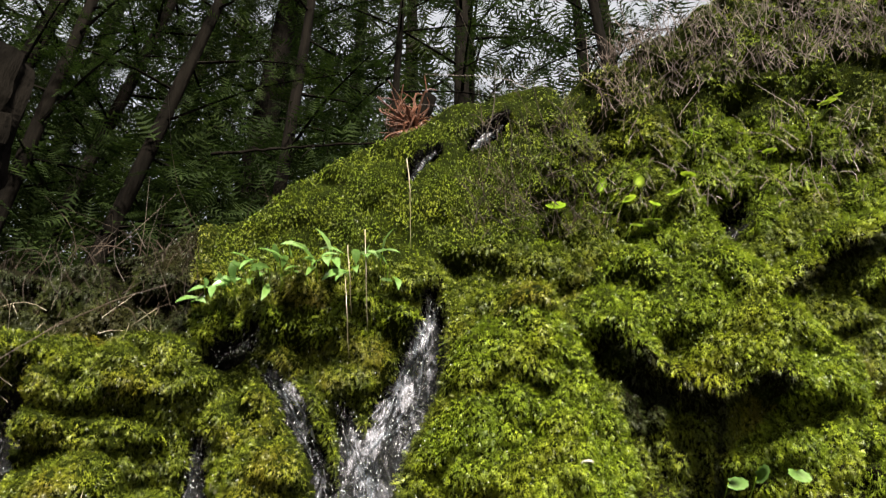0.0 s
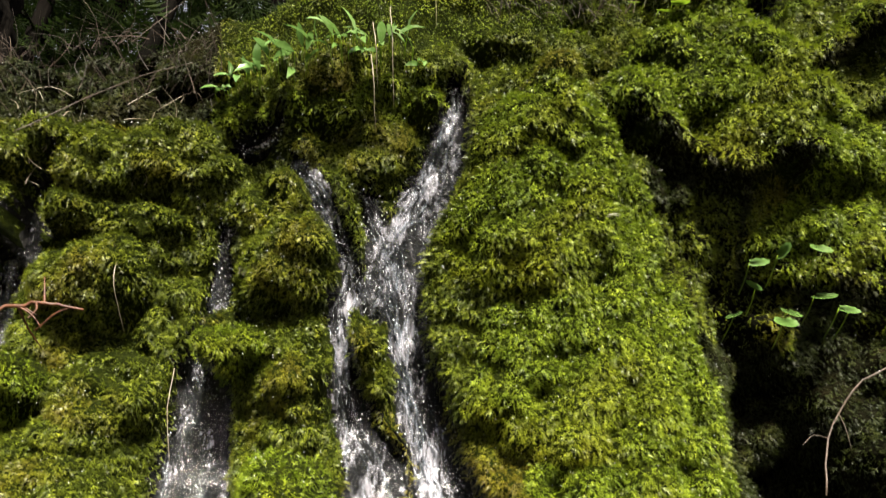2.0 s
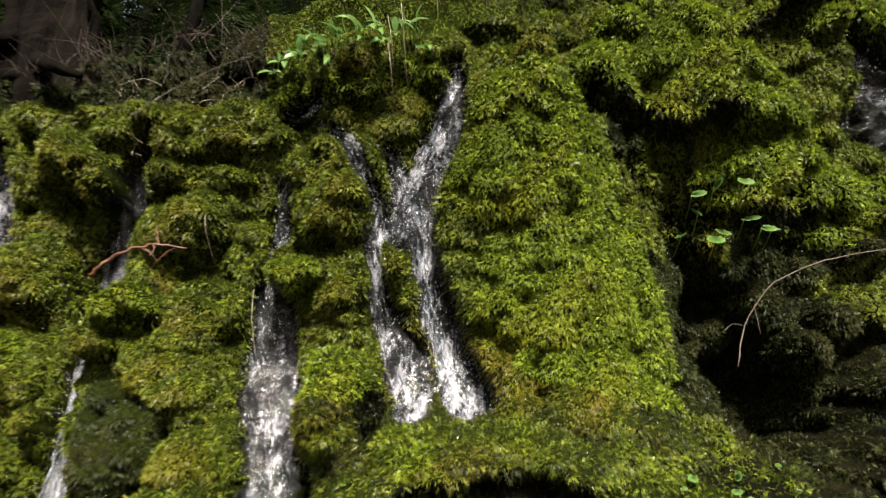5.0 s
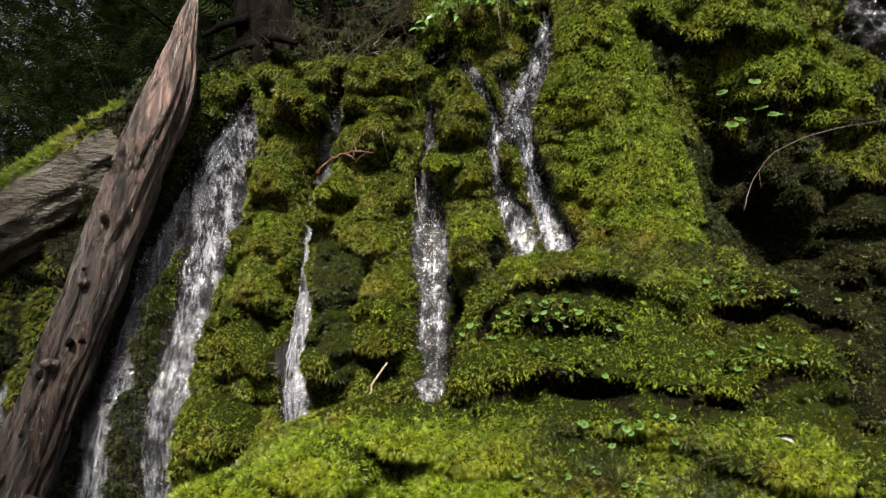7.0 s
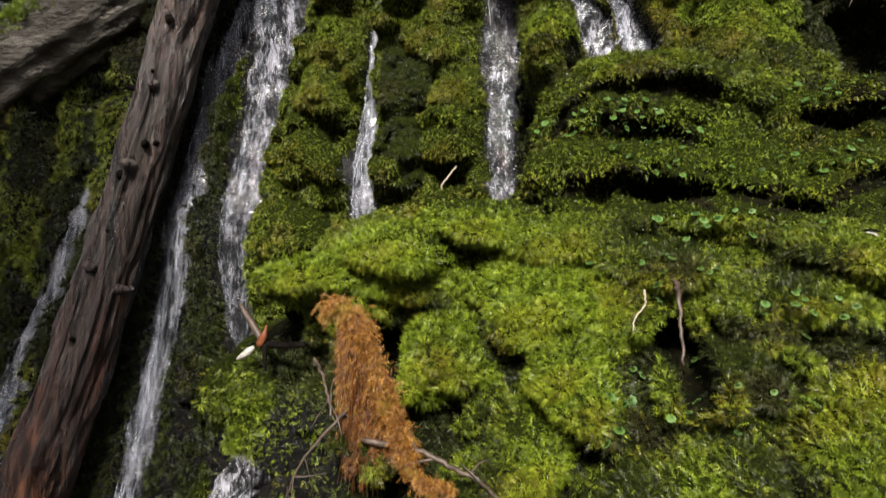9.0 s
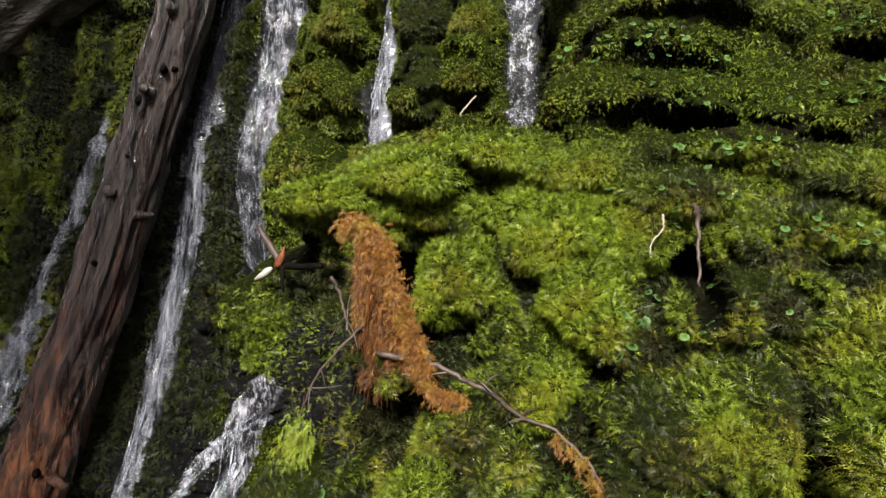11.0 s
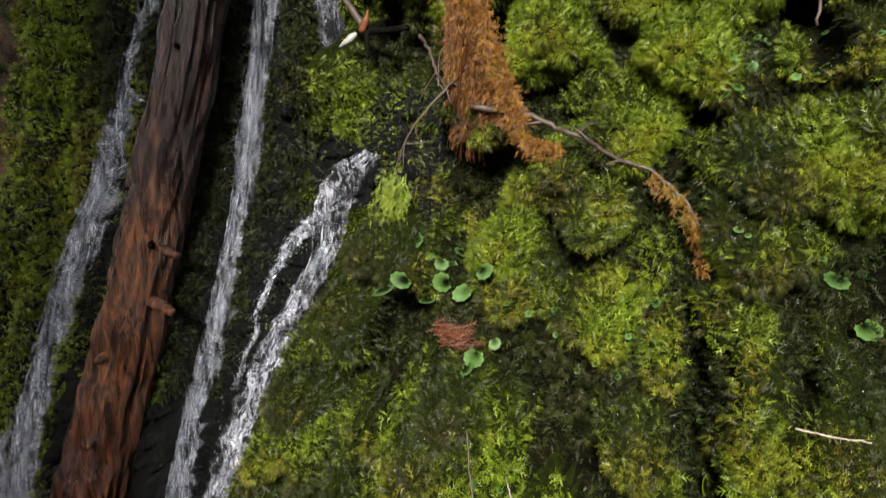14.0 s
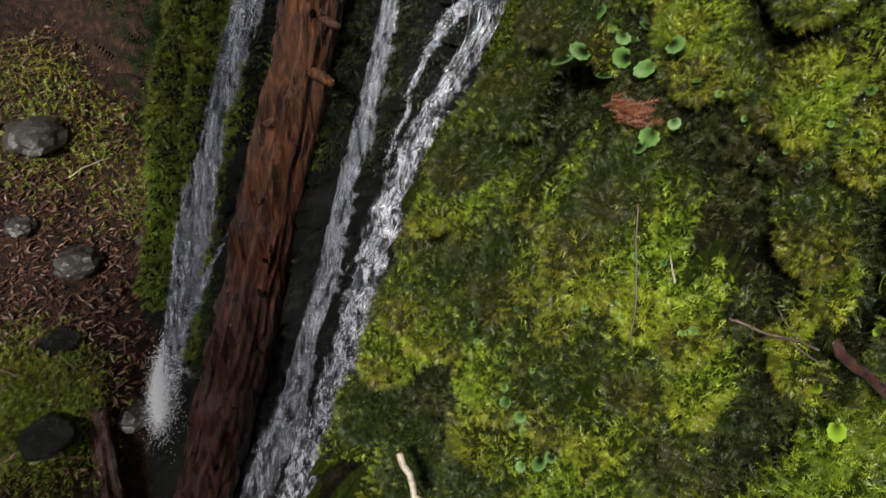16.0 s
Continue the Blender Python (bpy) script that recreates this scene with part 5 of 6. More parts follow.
for k, (x, z0, z1) in enumerate(((0.02, 4.10, 3.86), (0.115, 4.28, 4.06), (-0.02, 4.06, 3.90), (0.45, 3.95, 3.72), (-0.48, 3.30, 3.08), (-0.63, 3.56, 3.38), (-0.02, 3.98, 3.80))):
    y0, y1 = (float(shape_y(np.array([x]), np.array([z]))[0]) - 0.08 for z in (z0, z1))
    twig([(x, y0, z0), (x + 0.012, y0 - 0.03, 0.5 * (z0 + z1)), (x + 0.02, y1, z1)], 0.0014, 0.0008, "dry grass stem hanging over the moss", PALE, "grass_stem", "grass", 4, 20 + k, 10)

fork = holder("forked_branch", (-1.17, 1.42, 1.60), "broken forked branch with red heartwood on the ledge", "branch")
of = np.array(fork.location)
part("arm", limb_mesh("arm", spline([(-1.17, 1.40, 1.60), (-1.24, 1.42, 1.67), (-1.31, 1.45, 1.74)], 12) - of, np.linspace(0.016, 0.010, 12), TWIG, 9, 0.2, 1), fork)
part("arm", limb_mesh("arm", spline([(-1.17, 1.40, 1.60), (-1.08, 1.36, 1.605), (-0.97, 1.33, 1.62)], 12) - of, np.linspace(0.016, 0.012, 12), BARK, 9, 0.2, 2), fork)
part("arm", limb_mesh("arm", spline([(-1.16, 1.38, 1.60), (-1.15, 1.36, 1.55), (-1.14, 1.36, 1.50)], 8) - of, np.linspace(0.012, 0.004, 8), BARK, 7, 0.2, 3), fork)
part("torn_wood", limb_mesh("torn_wood", spline([(-1.18, 1.375, 1.60), (-1.155, 1.365, 1.64), (-1.15, 1.37, 1.68)], 8) - of, [0.016, 0.015, 0.013, 0.012, 0.009, 0.006, 0.004, 0.002], RED_LEAF, 7, 0.4, 4), fork, "orange-red torn heartwood")
part("pale_bark", limb_mesh("pale_bark", spline([(-1.20, 1.37, 1.59), (-1.24, 1.36, 1.555), (-1.275, 1.37, 1.535)], 8) - of, [0.006, 0.012, 0.016, 0.015, 0.014, 0.010, 0.007, 0.003], WHITE, 8, 0.3, 5), fork, "bleached white bark")


# ---- hanging rusty moss ----
rust = holder("hanging_moss", (-0.72, 1.10, 1.79), "rust-orange moss draped over a hanging root", "moss")
orr = np.array(rust.location)
core = spline([(-0.80, 1.16, 1.775), (-0.72, 1.09, 1.80), (-0.65, 1.05, 1.75), (-0.58, 1.02, 1.64), (-0.53, 0.99, 1.54), (-0.475, 0.97, 1.44), (-0.43, 0.95, 1.37)], 40)
part("root", limb_mesh("root", core - orr, np.linspace(0.022, 0.010, 40), RED, 10, 0.3, 61), rust)
g = rng(91)
n1 = 4200
i = g.integers(0, 40, n1)
pl = core[i] + g.normal(0, 1, (n1, 3)) * (0.010 + 0.022 * hash2(i // 2, 0 * i, 5) * (1 - 0.85 * i / 40))[:, None] + np.array([0, -0.012, 0])
v, f = sprays(FROND_V, FROND_F, pl, g.normal(0, 0.6, (n1, 3)) + np.array([0, -0.4, -0.5]), g.normal(0, 0.3, (n1, 3)) + np.array([0, -1.0, 0]), g.uniform(0.012, 0.028, n1))
tagged(part("fronds", mesh_of("fronds", v - orr, f, MOSS_RUST), rust, "rust-orange moss fronds"), kind="stuff")
# the curtain below the root, in threads
pieces = []
for k in range(300):
    s = g.uniform(0, 1)
    a = np.array([-0.70 + 0.25 * s, 1.06 - 0.06 * s, 1.72 - 0.33 * s]) + g.normal(0, 0.012, 3)
    e2 = np.array([-0.64 + 0.07 * s + g.normal(0, 0.03), 1.04 + g.normal(0, 0.04), 1.18 + 0.2 * abs(s - 0.3) + g.uniform(0, 0.35) ** 1.0])
    q = spline([tuple(a), tuple(0.5 * (a + e2) + g.normal(0, 0.012, 3)), tuple(e2)], 7)
    pieces.append(tube(q, np.linspace(0.0028, 0.0008, 7), 3))
v, f = joined(pieces)
tagged(part("rootlet_curtain", mesh_of("rootlet_curtain", v - orr, quads_to_tris(f), RUST_DARK), rust, "curtain of rusty hair-like rootlets"), kind="stuff")
strand, n1 = rng(92), 13000
hangs = np.sort(strand.uniform(0, 1, 46))
who_hangs = strand.integers(0, 46, n1)
s = hangs[who_hangs]
reach = (0.35 + 0.65 * strand.uniform(0, 1, 46) ** 0.7)[who_hangs] * (0.55 + 0.45 * np.sin(np.pi * np.clip(s + 0.15, 0, 1)))
down = g.uniform(0, 1, n1) * reach
top = np.stack([-0.71 + 0.26 * s, 1.06 - 0.06 * s, 1.76 - 0.35 * s], 1)
foot = np.stack([-0.66 + 0.08 * s + 0.03 * strand.normal(0, 1, 46)[who_hangs], 1.03 + 0.03 * strand.normal(0, 1, 46)[who_hangs], 1.20 + 0.12 * s], 1)
pl = top + (foot - top) * down[:, None] + g.normal(0, 1, (n1, 3)) * np.array([0.008, 0.010, 0.008])
for tone_mat, pick in ((MOSS_RUST, g.uniform(size=n1) > 0.5 + 0.45 * down), (RUST_DARK, g.uniform(size=n1) < 0.4 + 0.4 * down)):
    m = int(pick.sum())
    v, f = sprays(FROND_V, FROND_F, pl[pick], g.normal(0, 0.35, (m, 3)) + np.array([0.05, -0.25, -0.9]), g.normal(0, 0.3, (m, 3)) + np.array([0, -1.0, 0]), g.uniform(0.012, 0.030, m))
    tagged(part("moss_curtain", mesh_of("moss_curtain", v - orr, f, tone_mat), rust, "rusty moss hanging in a ragged curtain"), kind="stuff")
for line, n1, mat in (([(-0.46, 0.94, 1.37), (-0.40, 0.93, 1.33), (-0.30, 0.93, 1.31)], 700, MOSS_RUST), ([(-0.02, 0.80, 1.285), (0.06, 0.77, 1.235), (0.12, 0.755, 1.16), (0.135, 0.75, 1.10)], 380, MOSS_RUST)):
    q = spline(over(line, 0.035), 20)
    i = g.integers(0, 20, n1)
    v, f = sprays(FROND_V, FROND_F, q[i] + g.normal(0, 0.007, (n1, 3)) - np.array([0, 0, 0.055]) * (g.uniform(0, 1, n1) * hash2(i, 0 * i, 8))[:, None], g.normal(0, 0.6, (n1, 3)) + np.array([0, -0.4, -0.6]), g.normal(0, 0.3, (n1, 3)) + np.array([0, -1.0, 0]), g.uniform(0.01, 0.024, n1))
    ro = np.array(rust_twig.location)
    tagged(part("moss_tuft", mesh_of("moss_tuft", v - ro, f, mat), rust_twig, "rusty moss on the twig"), kind="stuff")
tip = holder("lichen_spray", (-0.85, 0.97, 1.12), "yellow-green moss spray hanging on a dead twig", "moss")
n1 = 420
pl = np.array([-0.86, 0.955, 1.08]) + g.normal(0, 1, (n1, 3)) * np.array([0.028, 0.02, 0.045])
v, f = sprays(FROND_V, FROND_F, pl, g.normal(0, 0.4, (n1, 3)) + np.array([0, -0.3, -0.8]), np.tile([[0, -1.0, 0.1]], (n1, 1)), g.uniform(0.014, 0.03, n1))
tagged(part("fronds", mesh_of("fronds", v - np.array(tip.location), f, MOSS_BRIGHT), tip), kind="stuff")


# ---- leaves ----
def disc_leaf(notch=True):
    """A round, scalloped, cupped leaf of unit radius, stalk end at the origin."""
    v, f = [(0, 0.12, 0.0)], []
    m = 18
    for k in range(m):
        a = -math.pi / 2 + 2 * math.pi * (k + 0.5) / m
        r = 1.0 + 0.06 * math.cos(9 * a) - (0.45 if notch and k in (0, m - 1) else 0)
        v.append((r * math.cos(a), 0.8 + r * math.sin(a), 0.16 * r * r - 0.1))
    for k in range(m):
        f.append((0, 1 + k, 1 + (k + 1) % m))
    return v, f


ROUND_V, ROUND_F = disc_leaf()
BLADE_V = [(0, 0, 0), (-0.10, 0.25, 0.08), (0.10, 0.25, 0.08), (-0.14, 0.55, 0.12), (0.14, 0.55, 0.12), (-0.09, 0.82, 0.06), (0.09, 0.82, 0.06), (0, 1.05, -0.06), (0, 0.28, 0.03), (0, 0.56, 0.07), (0, 0.82, 0.02)]
BLADE_F = [(0, 8, 1), (0, 2, 8), (1, 8, 9), (1, 9, 3), (8, 2, 4), (8, 4, 9), (3, 9, 10), (3, 10, 5), (9, 4, 6), (9, 6, 10), (5, 10, 7), (10, 6, 7)]


def plant(name, spots, radius, label, mat, seed, out=0.03, stalk=0.05, shape=(ROUND_V, ROUND_F), up=0.35, category="plant"):
    """Leaves on stalks at places on the face: each leaf and stalk a part."""
    g = rng(seed)
    xs, zs = np.array([s[0] for s in spots]), np.array([s[1] for s in spots])
    ys = face_y(xs, zs, np.zeros_like(xs))[0]
    o = np.array([xs.mean(), ys.mean(), zs.mean()])
    thing = holder(name, tuple(o), label, category, "small plants in the moss")
    for x, y, z in zip(xs, ys, zs):
        r = radius * g.uniform(0.65, 1.2)
        at = np.array([x, y - out - g.uniform(0, 0.03), z])
        along = np.array([g.normal(0, 0.5), -0.7, g.normal(-0.25, 0.35)])[None]
        outw = np.array([g.normal(0, 0.35), -1.0 + up, g.uniform(0.4, 1.0)])[None]
        v, f = sprays(shape[0], shape[1], at[None], along, outw, r)
        part("leaf", mesh_of("leaf", v - o, f, mat, True), thing)
        root = at + np.array([g.normal(0, 0.008), out + 0.03, -stalk * 0.6])
        part("stalk", limb_mesh("stalk", spline([tuple(root), tuple(0.5 * (root + at) + np.array([0, -0.01, 0.0])), tuple(at)], 6) - o, 0.0013, LEAF_LIME, 4), thing)
    return thing


plant("leafy_herb", [(-0.73, 0.90), (-0.63, 0.93), (-0.69, 0.87), (-0.61, 0.91), (-0.49, 0.91), (-0.63, 0.84), (-0.60, 0.98), (-0.45, 0.99), (-0.73, 0.98), (-0.66, 0.95), (-0.56, 0.95), (-0.68, 0.91), (-0.58, 0.88)], 0.028, "clump of round shiny green leaves on a moss cushion", LEAF, 101)
plant("leafy_herb", [(-0.38, 0.81), (-0.45, 0.73), (-0.42, 0.77)], 0.025, "few pale green round leaves by a red frond", LEAF, 102)
plant("leafy_herb", [(0.13, 1.60), (0.19, 1.57), (0.16, 1.52), (0.12, 1.50), (0.17, 1.56)], 0.021, "small clump of shiny round leaves in a moss hollow", LEAF, 103)
plant("leafy_herb", [(0.46, 1.09), (0.53, 1.08), (0.58, 1.09), (0.55, 1.13), (0.50, 1.02), (0.60, 1.03)], 0.028, "clump of glossy light-green leaves on moss", LEAF, 104)
plant("leafy_herb", [(0.95, 3.57), (1.01, 3.58), (0.94, 3.47), (1.04, 3.46), (0.98, 3.52), (1.09, 3.59), (1.16, 3.46), (1.21, 3.47), (1.0, 3.42), (1.12, 3.50)], 0.026, "sparse round leaves on long stalks over dark moss", LEAF, 105, 0.05, 0.09)
plant("leafy_herb", [(-0.46, 0.04), (-0.42, 0.02), (-0.38, 0.06), (-0.35, 0.10), (-0.47, 0.12), (-0.53, 0.13), (-0.50, 0.07)], 0.023, "clump of small bright round leaves low on moss", LEAF, 106)
plant("leafy_herb", [(0.26, 0.51), (0.22, 0.60), (0.20, 0.47), (0.15, 0.45), (0.24, 0.55), (0.29, 0.49)], 0.021, "lime-green leaves beside a reddish branch", LEAF_LIME, 107)
plant("leafy_herb", [(0.71, 4.17), (0.735, 4.17), (0.50, 4.23), (0.64, 4.27), (0.80, 4.23), (0.69, 4.23), (0.59, 4.25), (0.76, 4.21), (0.66, 4.22), (0.72, 4.26), (0.84, 4.26)], 0.022, "lime-green clover-like leaves on the mossy crest", LEAF_LIME, 108)
plant("leafy_herb", [(0.87, 4.40), (1.25, 4.50), (1.20, 4.46), (1.32, 4.42), (1.05, 4.33)], 0.022, "scattered lime-green leaves among dry stems", LEAF_LIME, 109)
plant("strap_leaf_plant", [(-0.44 + 0.021 * k + 0.008 * (k % 3), 3.985 + 0.014 * (k % 5) + 0.0015 * k) for k in range(26)] + [(-0.42 + 0.020 * k, 4.00 + 0.012 * (k % 4) + 0.001 * k) for k in range(26)], 0.078, "tuft of glossy strap-shaped green leaves at the lip", LEAF, 110, 0.03, 0.03, (BLADE_V, BLADE_F), 0.2)
g = rng(120)
for k in range(9):
    c = [(0.24, 2.55), (0.36, 2.40), (0.9, 2.40), (0.95, 2.66), (0.55, 2.14), (0.3, 1.95), (0.7, 1.85), (0.45, 1.6), (0.0, 2.52)][k]
    plant("creeping_herb", [(c[0] + g.normal(0, 0.13), c[1] + g.normal(0, 0.045)) for _ in range(22)], 0.0135, "creeping herb with tiny round shiny leaves over moss", LEAF, 121 + k, 0.022, 0.02)
for k in range(5):
    c = [(-0.25, 0.95), (0.1, 0.85), (-0.6, 0.2), (0.2, 1.2), (-0.2, 0.45)][k]
    plant("creeping_herb", [(c[0] + g.normal(0, 0.12), c[1] + g.normal(0, 0.07)) for _ in range(12)], 0.011, "creeping herb with tiny pale leaves over moss", LEAF, 140 + k, 0.022, 0.02)


def flat_leaf(name, x, z, size, mat, label, seed, shape=(BLADE_V, BLADE_F)):
    g = rng(seed)
    y = float(face_y(np.array([x]), np.array([z]), np.array([0.0]))[0][0]) - 0.03
    v, f = sprays(shape[0], shape[1], np.zeros((1, 3)), np.array([[g.normal(0.4, 0.4), -0.2, g.normal(0, 0.3)]]), np.array([[0.1, -0.6, 0.8]]), size)
    me = mesh_of(name, np.r_[v, v + np.array([0, 0.004, -0.002])], np.r_[f, f[:, ::-1] + len(v)], mat, True)
    ob = new(name, me)
    ob.location = (x, y, z)
    return tagged(ob, label, "leaf")


flat_leaf("dead_leaf", 1.15, 4.13, 0.05, RED, "single orange dead leaf on moss", 201)
flat_leaf("dead_leaf", 0.92, 2.11, 0.085, BARK, "curled wet brown dead leaf on the moss ledge", 202)
flat_leaf("dead_leaf", 0.935, 2.105, 0.055, WHITE, "pale wet curl of bark on the moss ledge", 203)
flat_leaf("dead_leaf", 0.52, 3.56, 0.03, WHITE, "small pale flake lying on the tall cushion", 204)
flat_leaf("dead_leaf", -0.34, 3.54, 0.022, WHITE, "white petal on the moss", 205, (ROUND_V, ROUND_F))
red = holder("dead_frond", (-0.49, 0.62, 0.81), "reddish dead conifer frond lying on moss", "frond")
g = rng(210)
pl = np.array([-0.50, 0.56, 0.81]) + g.normal(0, 1, (70, 3)) * np.array([0.03, 0.012, 0.016])
v, f = sprays(FROND_V, FROND_F, pl, g.normal(0, 0.25, (70, 3)) + np.array([0.9, -0.1, 0.25]), np.tile([[0, -1.0, 0.3]], (70, 1)), g.uniform(0.022, 0.036, 70))
tagged(part("needles", mesh_of("needles", v - np.array(red.location), f, RED_LEAF), red), kind="stuff")


# ---- dry stems on the crest and the bank ----
def thicket(label, count, place_of, tall, mat, seed, curl=0.4):
    g = rng(seed)
    pieces = []
    for k in range(count):
        a = np.array(place_of(g))
        d = np.array([g.normal(0, 0.45), g.normal(-0.25, 0.3), g.uniform(0.4, 1.0)])
        h = tall * g.uniform(0.35, 1.15)
        b2 = a + d * h * 0.55
        c = b2 + (d + g.normal(0, curl, 3) + np.array([0, 0, -0.4 * curl])) * h * 0.5
        pieces.append(tube(spline([tuple(a), tuple(b2), tuple(c)], 6), np.linspace(0.0009, 0.0003, 6) * g.uniform(0.5, 1.5), 3))
    v, f = joined(pieces)
    return tagged(new("dry_stems", mesh_of("dry_stems", v, quads_to_tris(f), mat)), label, "dry stems", kind="stuff")


def on_face(x0, x1, z0, z1, slope=0.0):
    def at(g):
        x = g.uniform(x0, x1)
        z = g.uniform(z0, z1) + slope * (x - x0)
        return (x, float(shape_y(np.array([x]), np.array([z]))[0]) - 0.02, min(z, float(np.interp(x, TOPX, TOPZ)) - 0.02))
    return at


def behind(x0, x1, y0, y1):
    def at(g):
        x, y = g.uniform(x0, x1), g.uniform(y0, y1)
        return (x, y, float(np.interp(x, TOPX, TOPZ)) + 0.25 * max(0.0, y - 1.9) - 0.03)
    return at


thicket("grey-brown dead bracken stems on the upper slope", 2000, on_face(0.62, 2.2, 4.42, 4.64, 0.22), 0.085, DRY_GREY, 301, 0.7)
thicket("tangle of dry brown stems over the mossy crest", 260, on_face(0.28, 0.62, 4.12, 4.42), 0.13, DRY, 302, 0.8)
thicket("dry stalks among moss on the right crest", 220, on_face(0.6, 1.6, 4.14, 4.40, 0.1), 0.10, DRY_GREY, 303, 0.7)
thicket("dark brown bramble stems along the lip", 220, on_face(-1.25, -0.42, 3.92, 4.12), 0.13, DRY, 304, 0.7)
thicket("brown bramble stems behind the lip", 240, behind(-2.3, 0.2, 1.95, 2.7), 0.30, DRY, 305, 0.6)
thicket("dead bracken behind the upper slope", 500, behind(0.3, 2.4, 1.7, 2.6), 0.28, DRY_GREY, 306, 0.7)
thicket("thin bleached twigs caught in the moss", 40, on_face(-0.95, -0.45, 3.72, 3.95), 0.09, PALE, 307, 0.8)

# ---- woods ----
SPRAY_V = [(-0.02, 0, 0), (0.02, 0, 0), (0, 1.0, -0.10)]
SPRAY_F = [(0, 1, 2)]
for k in range(6):
    y0 = 0.08 + 0.15 * k
    w = 0.34 * (1 - 0.75 * abs(k / 5 - 0.35))
    for sgn in (-1, 1):
        b0 = len(SPRAY_V)
        SPRAY_V += [(0, y0, 0.0), (sgn * w, y0 + 0.16, -0.05), (0, y0 + 0.075, 0.0)]
        SPRAY_F.append((b0, b0 + 1, b0 + 2))


def tree(x, y, lean, r, height, seed, sprays_n=900, low=1.2, spread=1.3, label="slender dark conifer with drooping green sprays"):
    g, sprays_n = rng(seed), int(sprays_n * 1.8)
    z0 = float(ground_z(np.array([x]), np.array([y]))[0]) - 0.1
    thing = holder("tree", (x, y, z0), label, "tree", "woods above the falls")
    o = np.array([x, y, z0])
    ax = spline([(x, y, z0), (x + lean * 0.3 * height, y + 0.02, z0 + 0.3 * height), (x + lean * 0.7 * height + g.normal(0, 0.1), y + g.normal(0, 0.1), z0 + 0.7 * height), (x + lean * height, y, z0 + height)], 40)
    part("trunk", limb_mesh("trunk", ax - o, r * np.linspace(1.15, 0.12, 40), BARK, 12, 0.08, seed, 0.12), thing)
    tips = []
    pieces = []
    for k in range(46):
        h = low + (height - low - 0.3) * (k / 46) ** 0.9
        i = min(39, int(h / height * 39))
        a = g.uniform(0, 2 * math.pi)
        reach = spread * (1.05 - 0.75 * h / height) * g.uniform(0.5, 1.1)
        e2 = ax[i] + np.array([math.cos(a) * reach, math.sin(a) * reach, g.uniform(-0.15, 0.25) * reach])
        q = spline([tuple(ax[i]), tuple(0.5 * (ax[i] + e2) + np.array([0, 0, 0.08 * reach])), tuple(e2)], 8)
        pieces.append(tube(q, np.linspace(0.22 * r, 0.02 * r, 8) + 0.002, 4))
        tips.append(q)
    v, f = joined(pieces)
    tagged(part("branchwork", mesh_of("branchwork", v - o, quads_to_tris(f), BARK), thing), kind="stuff")
    tips = np.array(tips)
    i = g.integers(0, len(tips), sprays_n)
    s = g.uniform(0.2, 1.0, sprays_n)
    base = tips[i, np.minimum(7, (s * 7).astype(int))]
    d = tips[i, 7] - tips[i, 0]
    d /= np.linalg.norm(d, axis=1)[:, None]
    v, f = sprays(SPRAY_V, SPRAY_F, base + g.normal(0, 0.04, (sprays_n, 3)), d * 0.8 + g.normal(0, 0.55, (sprays_n, 3)) + np.array([0, 0, -0.35]), np.array([0, -0.25, 1.0]) + g.normal(0, 0.3, (sprays_n, 3)), g.uniform(0.07, 0.17, sprays_n))
    tagged(part("crown", mesh_of("crown", v - o, f, NEEDLE_SHADED), thing, "drooping dark green sprays"), kind="stuff")
    return thing


TREES = [(-0.66, 3.6, 0.0, 0.050, 10, 900), (-1.15, 4.6, 0.01, 0.15, 13, 700), (0.47, 4.0, 0.0, 0.075, 12, 500), (1.62, 3.8, -0.04, 0.055, 11, 260), (0.0, 3.4, 0.0, 0.035, 7, 500),
         (-2.15, 3.5, 0.01, 0.055, 10, 1000), (-2.2, 3.9, 0.12, 0.06, 10, 900), (-1.65, 3.5, 0.13, 0.06, 10, 900), (-2.9, 3.8, 0.1, 0.09, 11, 900), (-3.4, 4.6, 0.05, 0.07, 11, 1100)]
for k, (x, y, lean, r, h, m) in enumerate(TREES):
    tree(x, y, lean, r * 0.75, h, 400 + k, m)
FAR = [(-5.0, 5.5, 0.09), (-4.2, 7.0, 0.12), (-2.6, 6.4, 0.10), (-1.9, 8.2, 0.14), (-0.7, 6.8, 0.10), (0.9, 7.2, 0.11), (2.3, 6.5, 0.08), (3.6, 8.5, 0.14), (-6.4, 7.5, 0.15), (-5.6, 4.0, 0.06), (-7.5, 5.2, 0.12), (0.1, 9.5, 0.16), (5.0, 6.0, 0.10), (-3.4, 9.5, 0.15)]
for k, (x, y, r) in enumerate(FAR):
    tree(x, y, 0.01 * (-1) ** k, r, 13 + k % 4, 430 + k, 800 if x < 0.5 else 350, 0.8, 2.0, "dark conifer in the woods behind the falls")

# unseen woods added across the dell, behind the viewer, to block low sky
shared = [o for o in scene.objects if o.get("group") == "woods above the falls"][:12]
g = rng(700)
for k in range(26):
    a = math.pi * (0.98 + 1.04 * (k + g.uniform(-0.3, 0.3)) / 25)
    far = 9.0 + 3.0 * (k % 3) + g.uniform(-1, 1)
    x, y = far * math.cos(a), far * math.sin(a) * 0.9 - 0.5
    ob = copy_thing(shared[k % len(shared)], Matrix.Translation((x, y, -3.4)) @ Matrix.Rotation(g.uniform(0, 6.28), 4, "Z"))
    ob.scale = (0.75,) * 3
    tagged(ob, "unseen dark conifer added across the dell to block low sky", "tree", "woods across the dell")

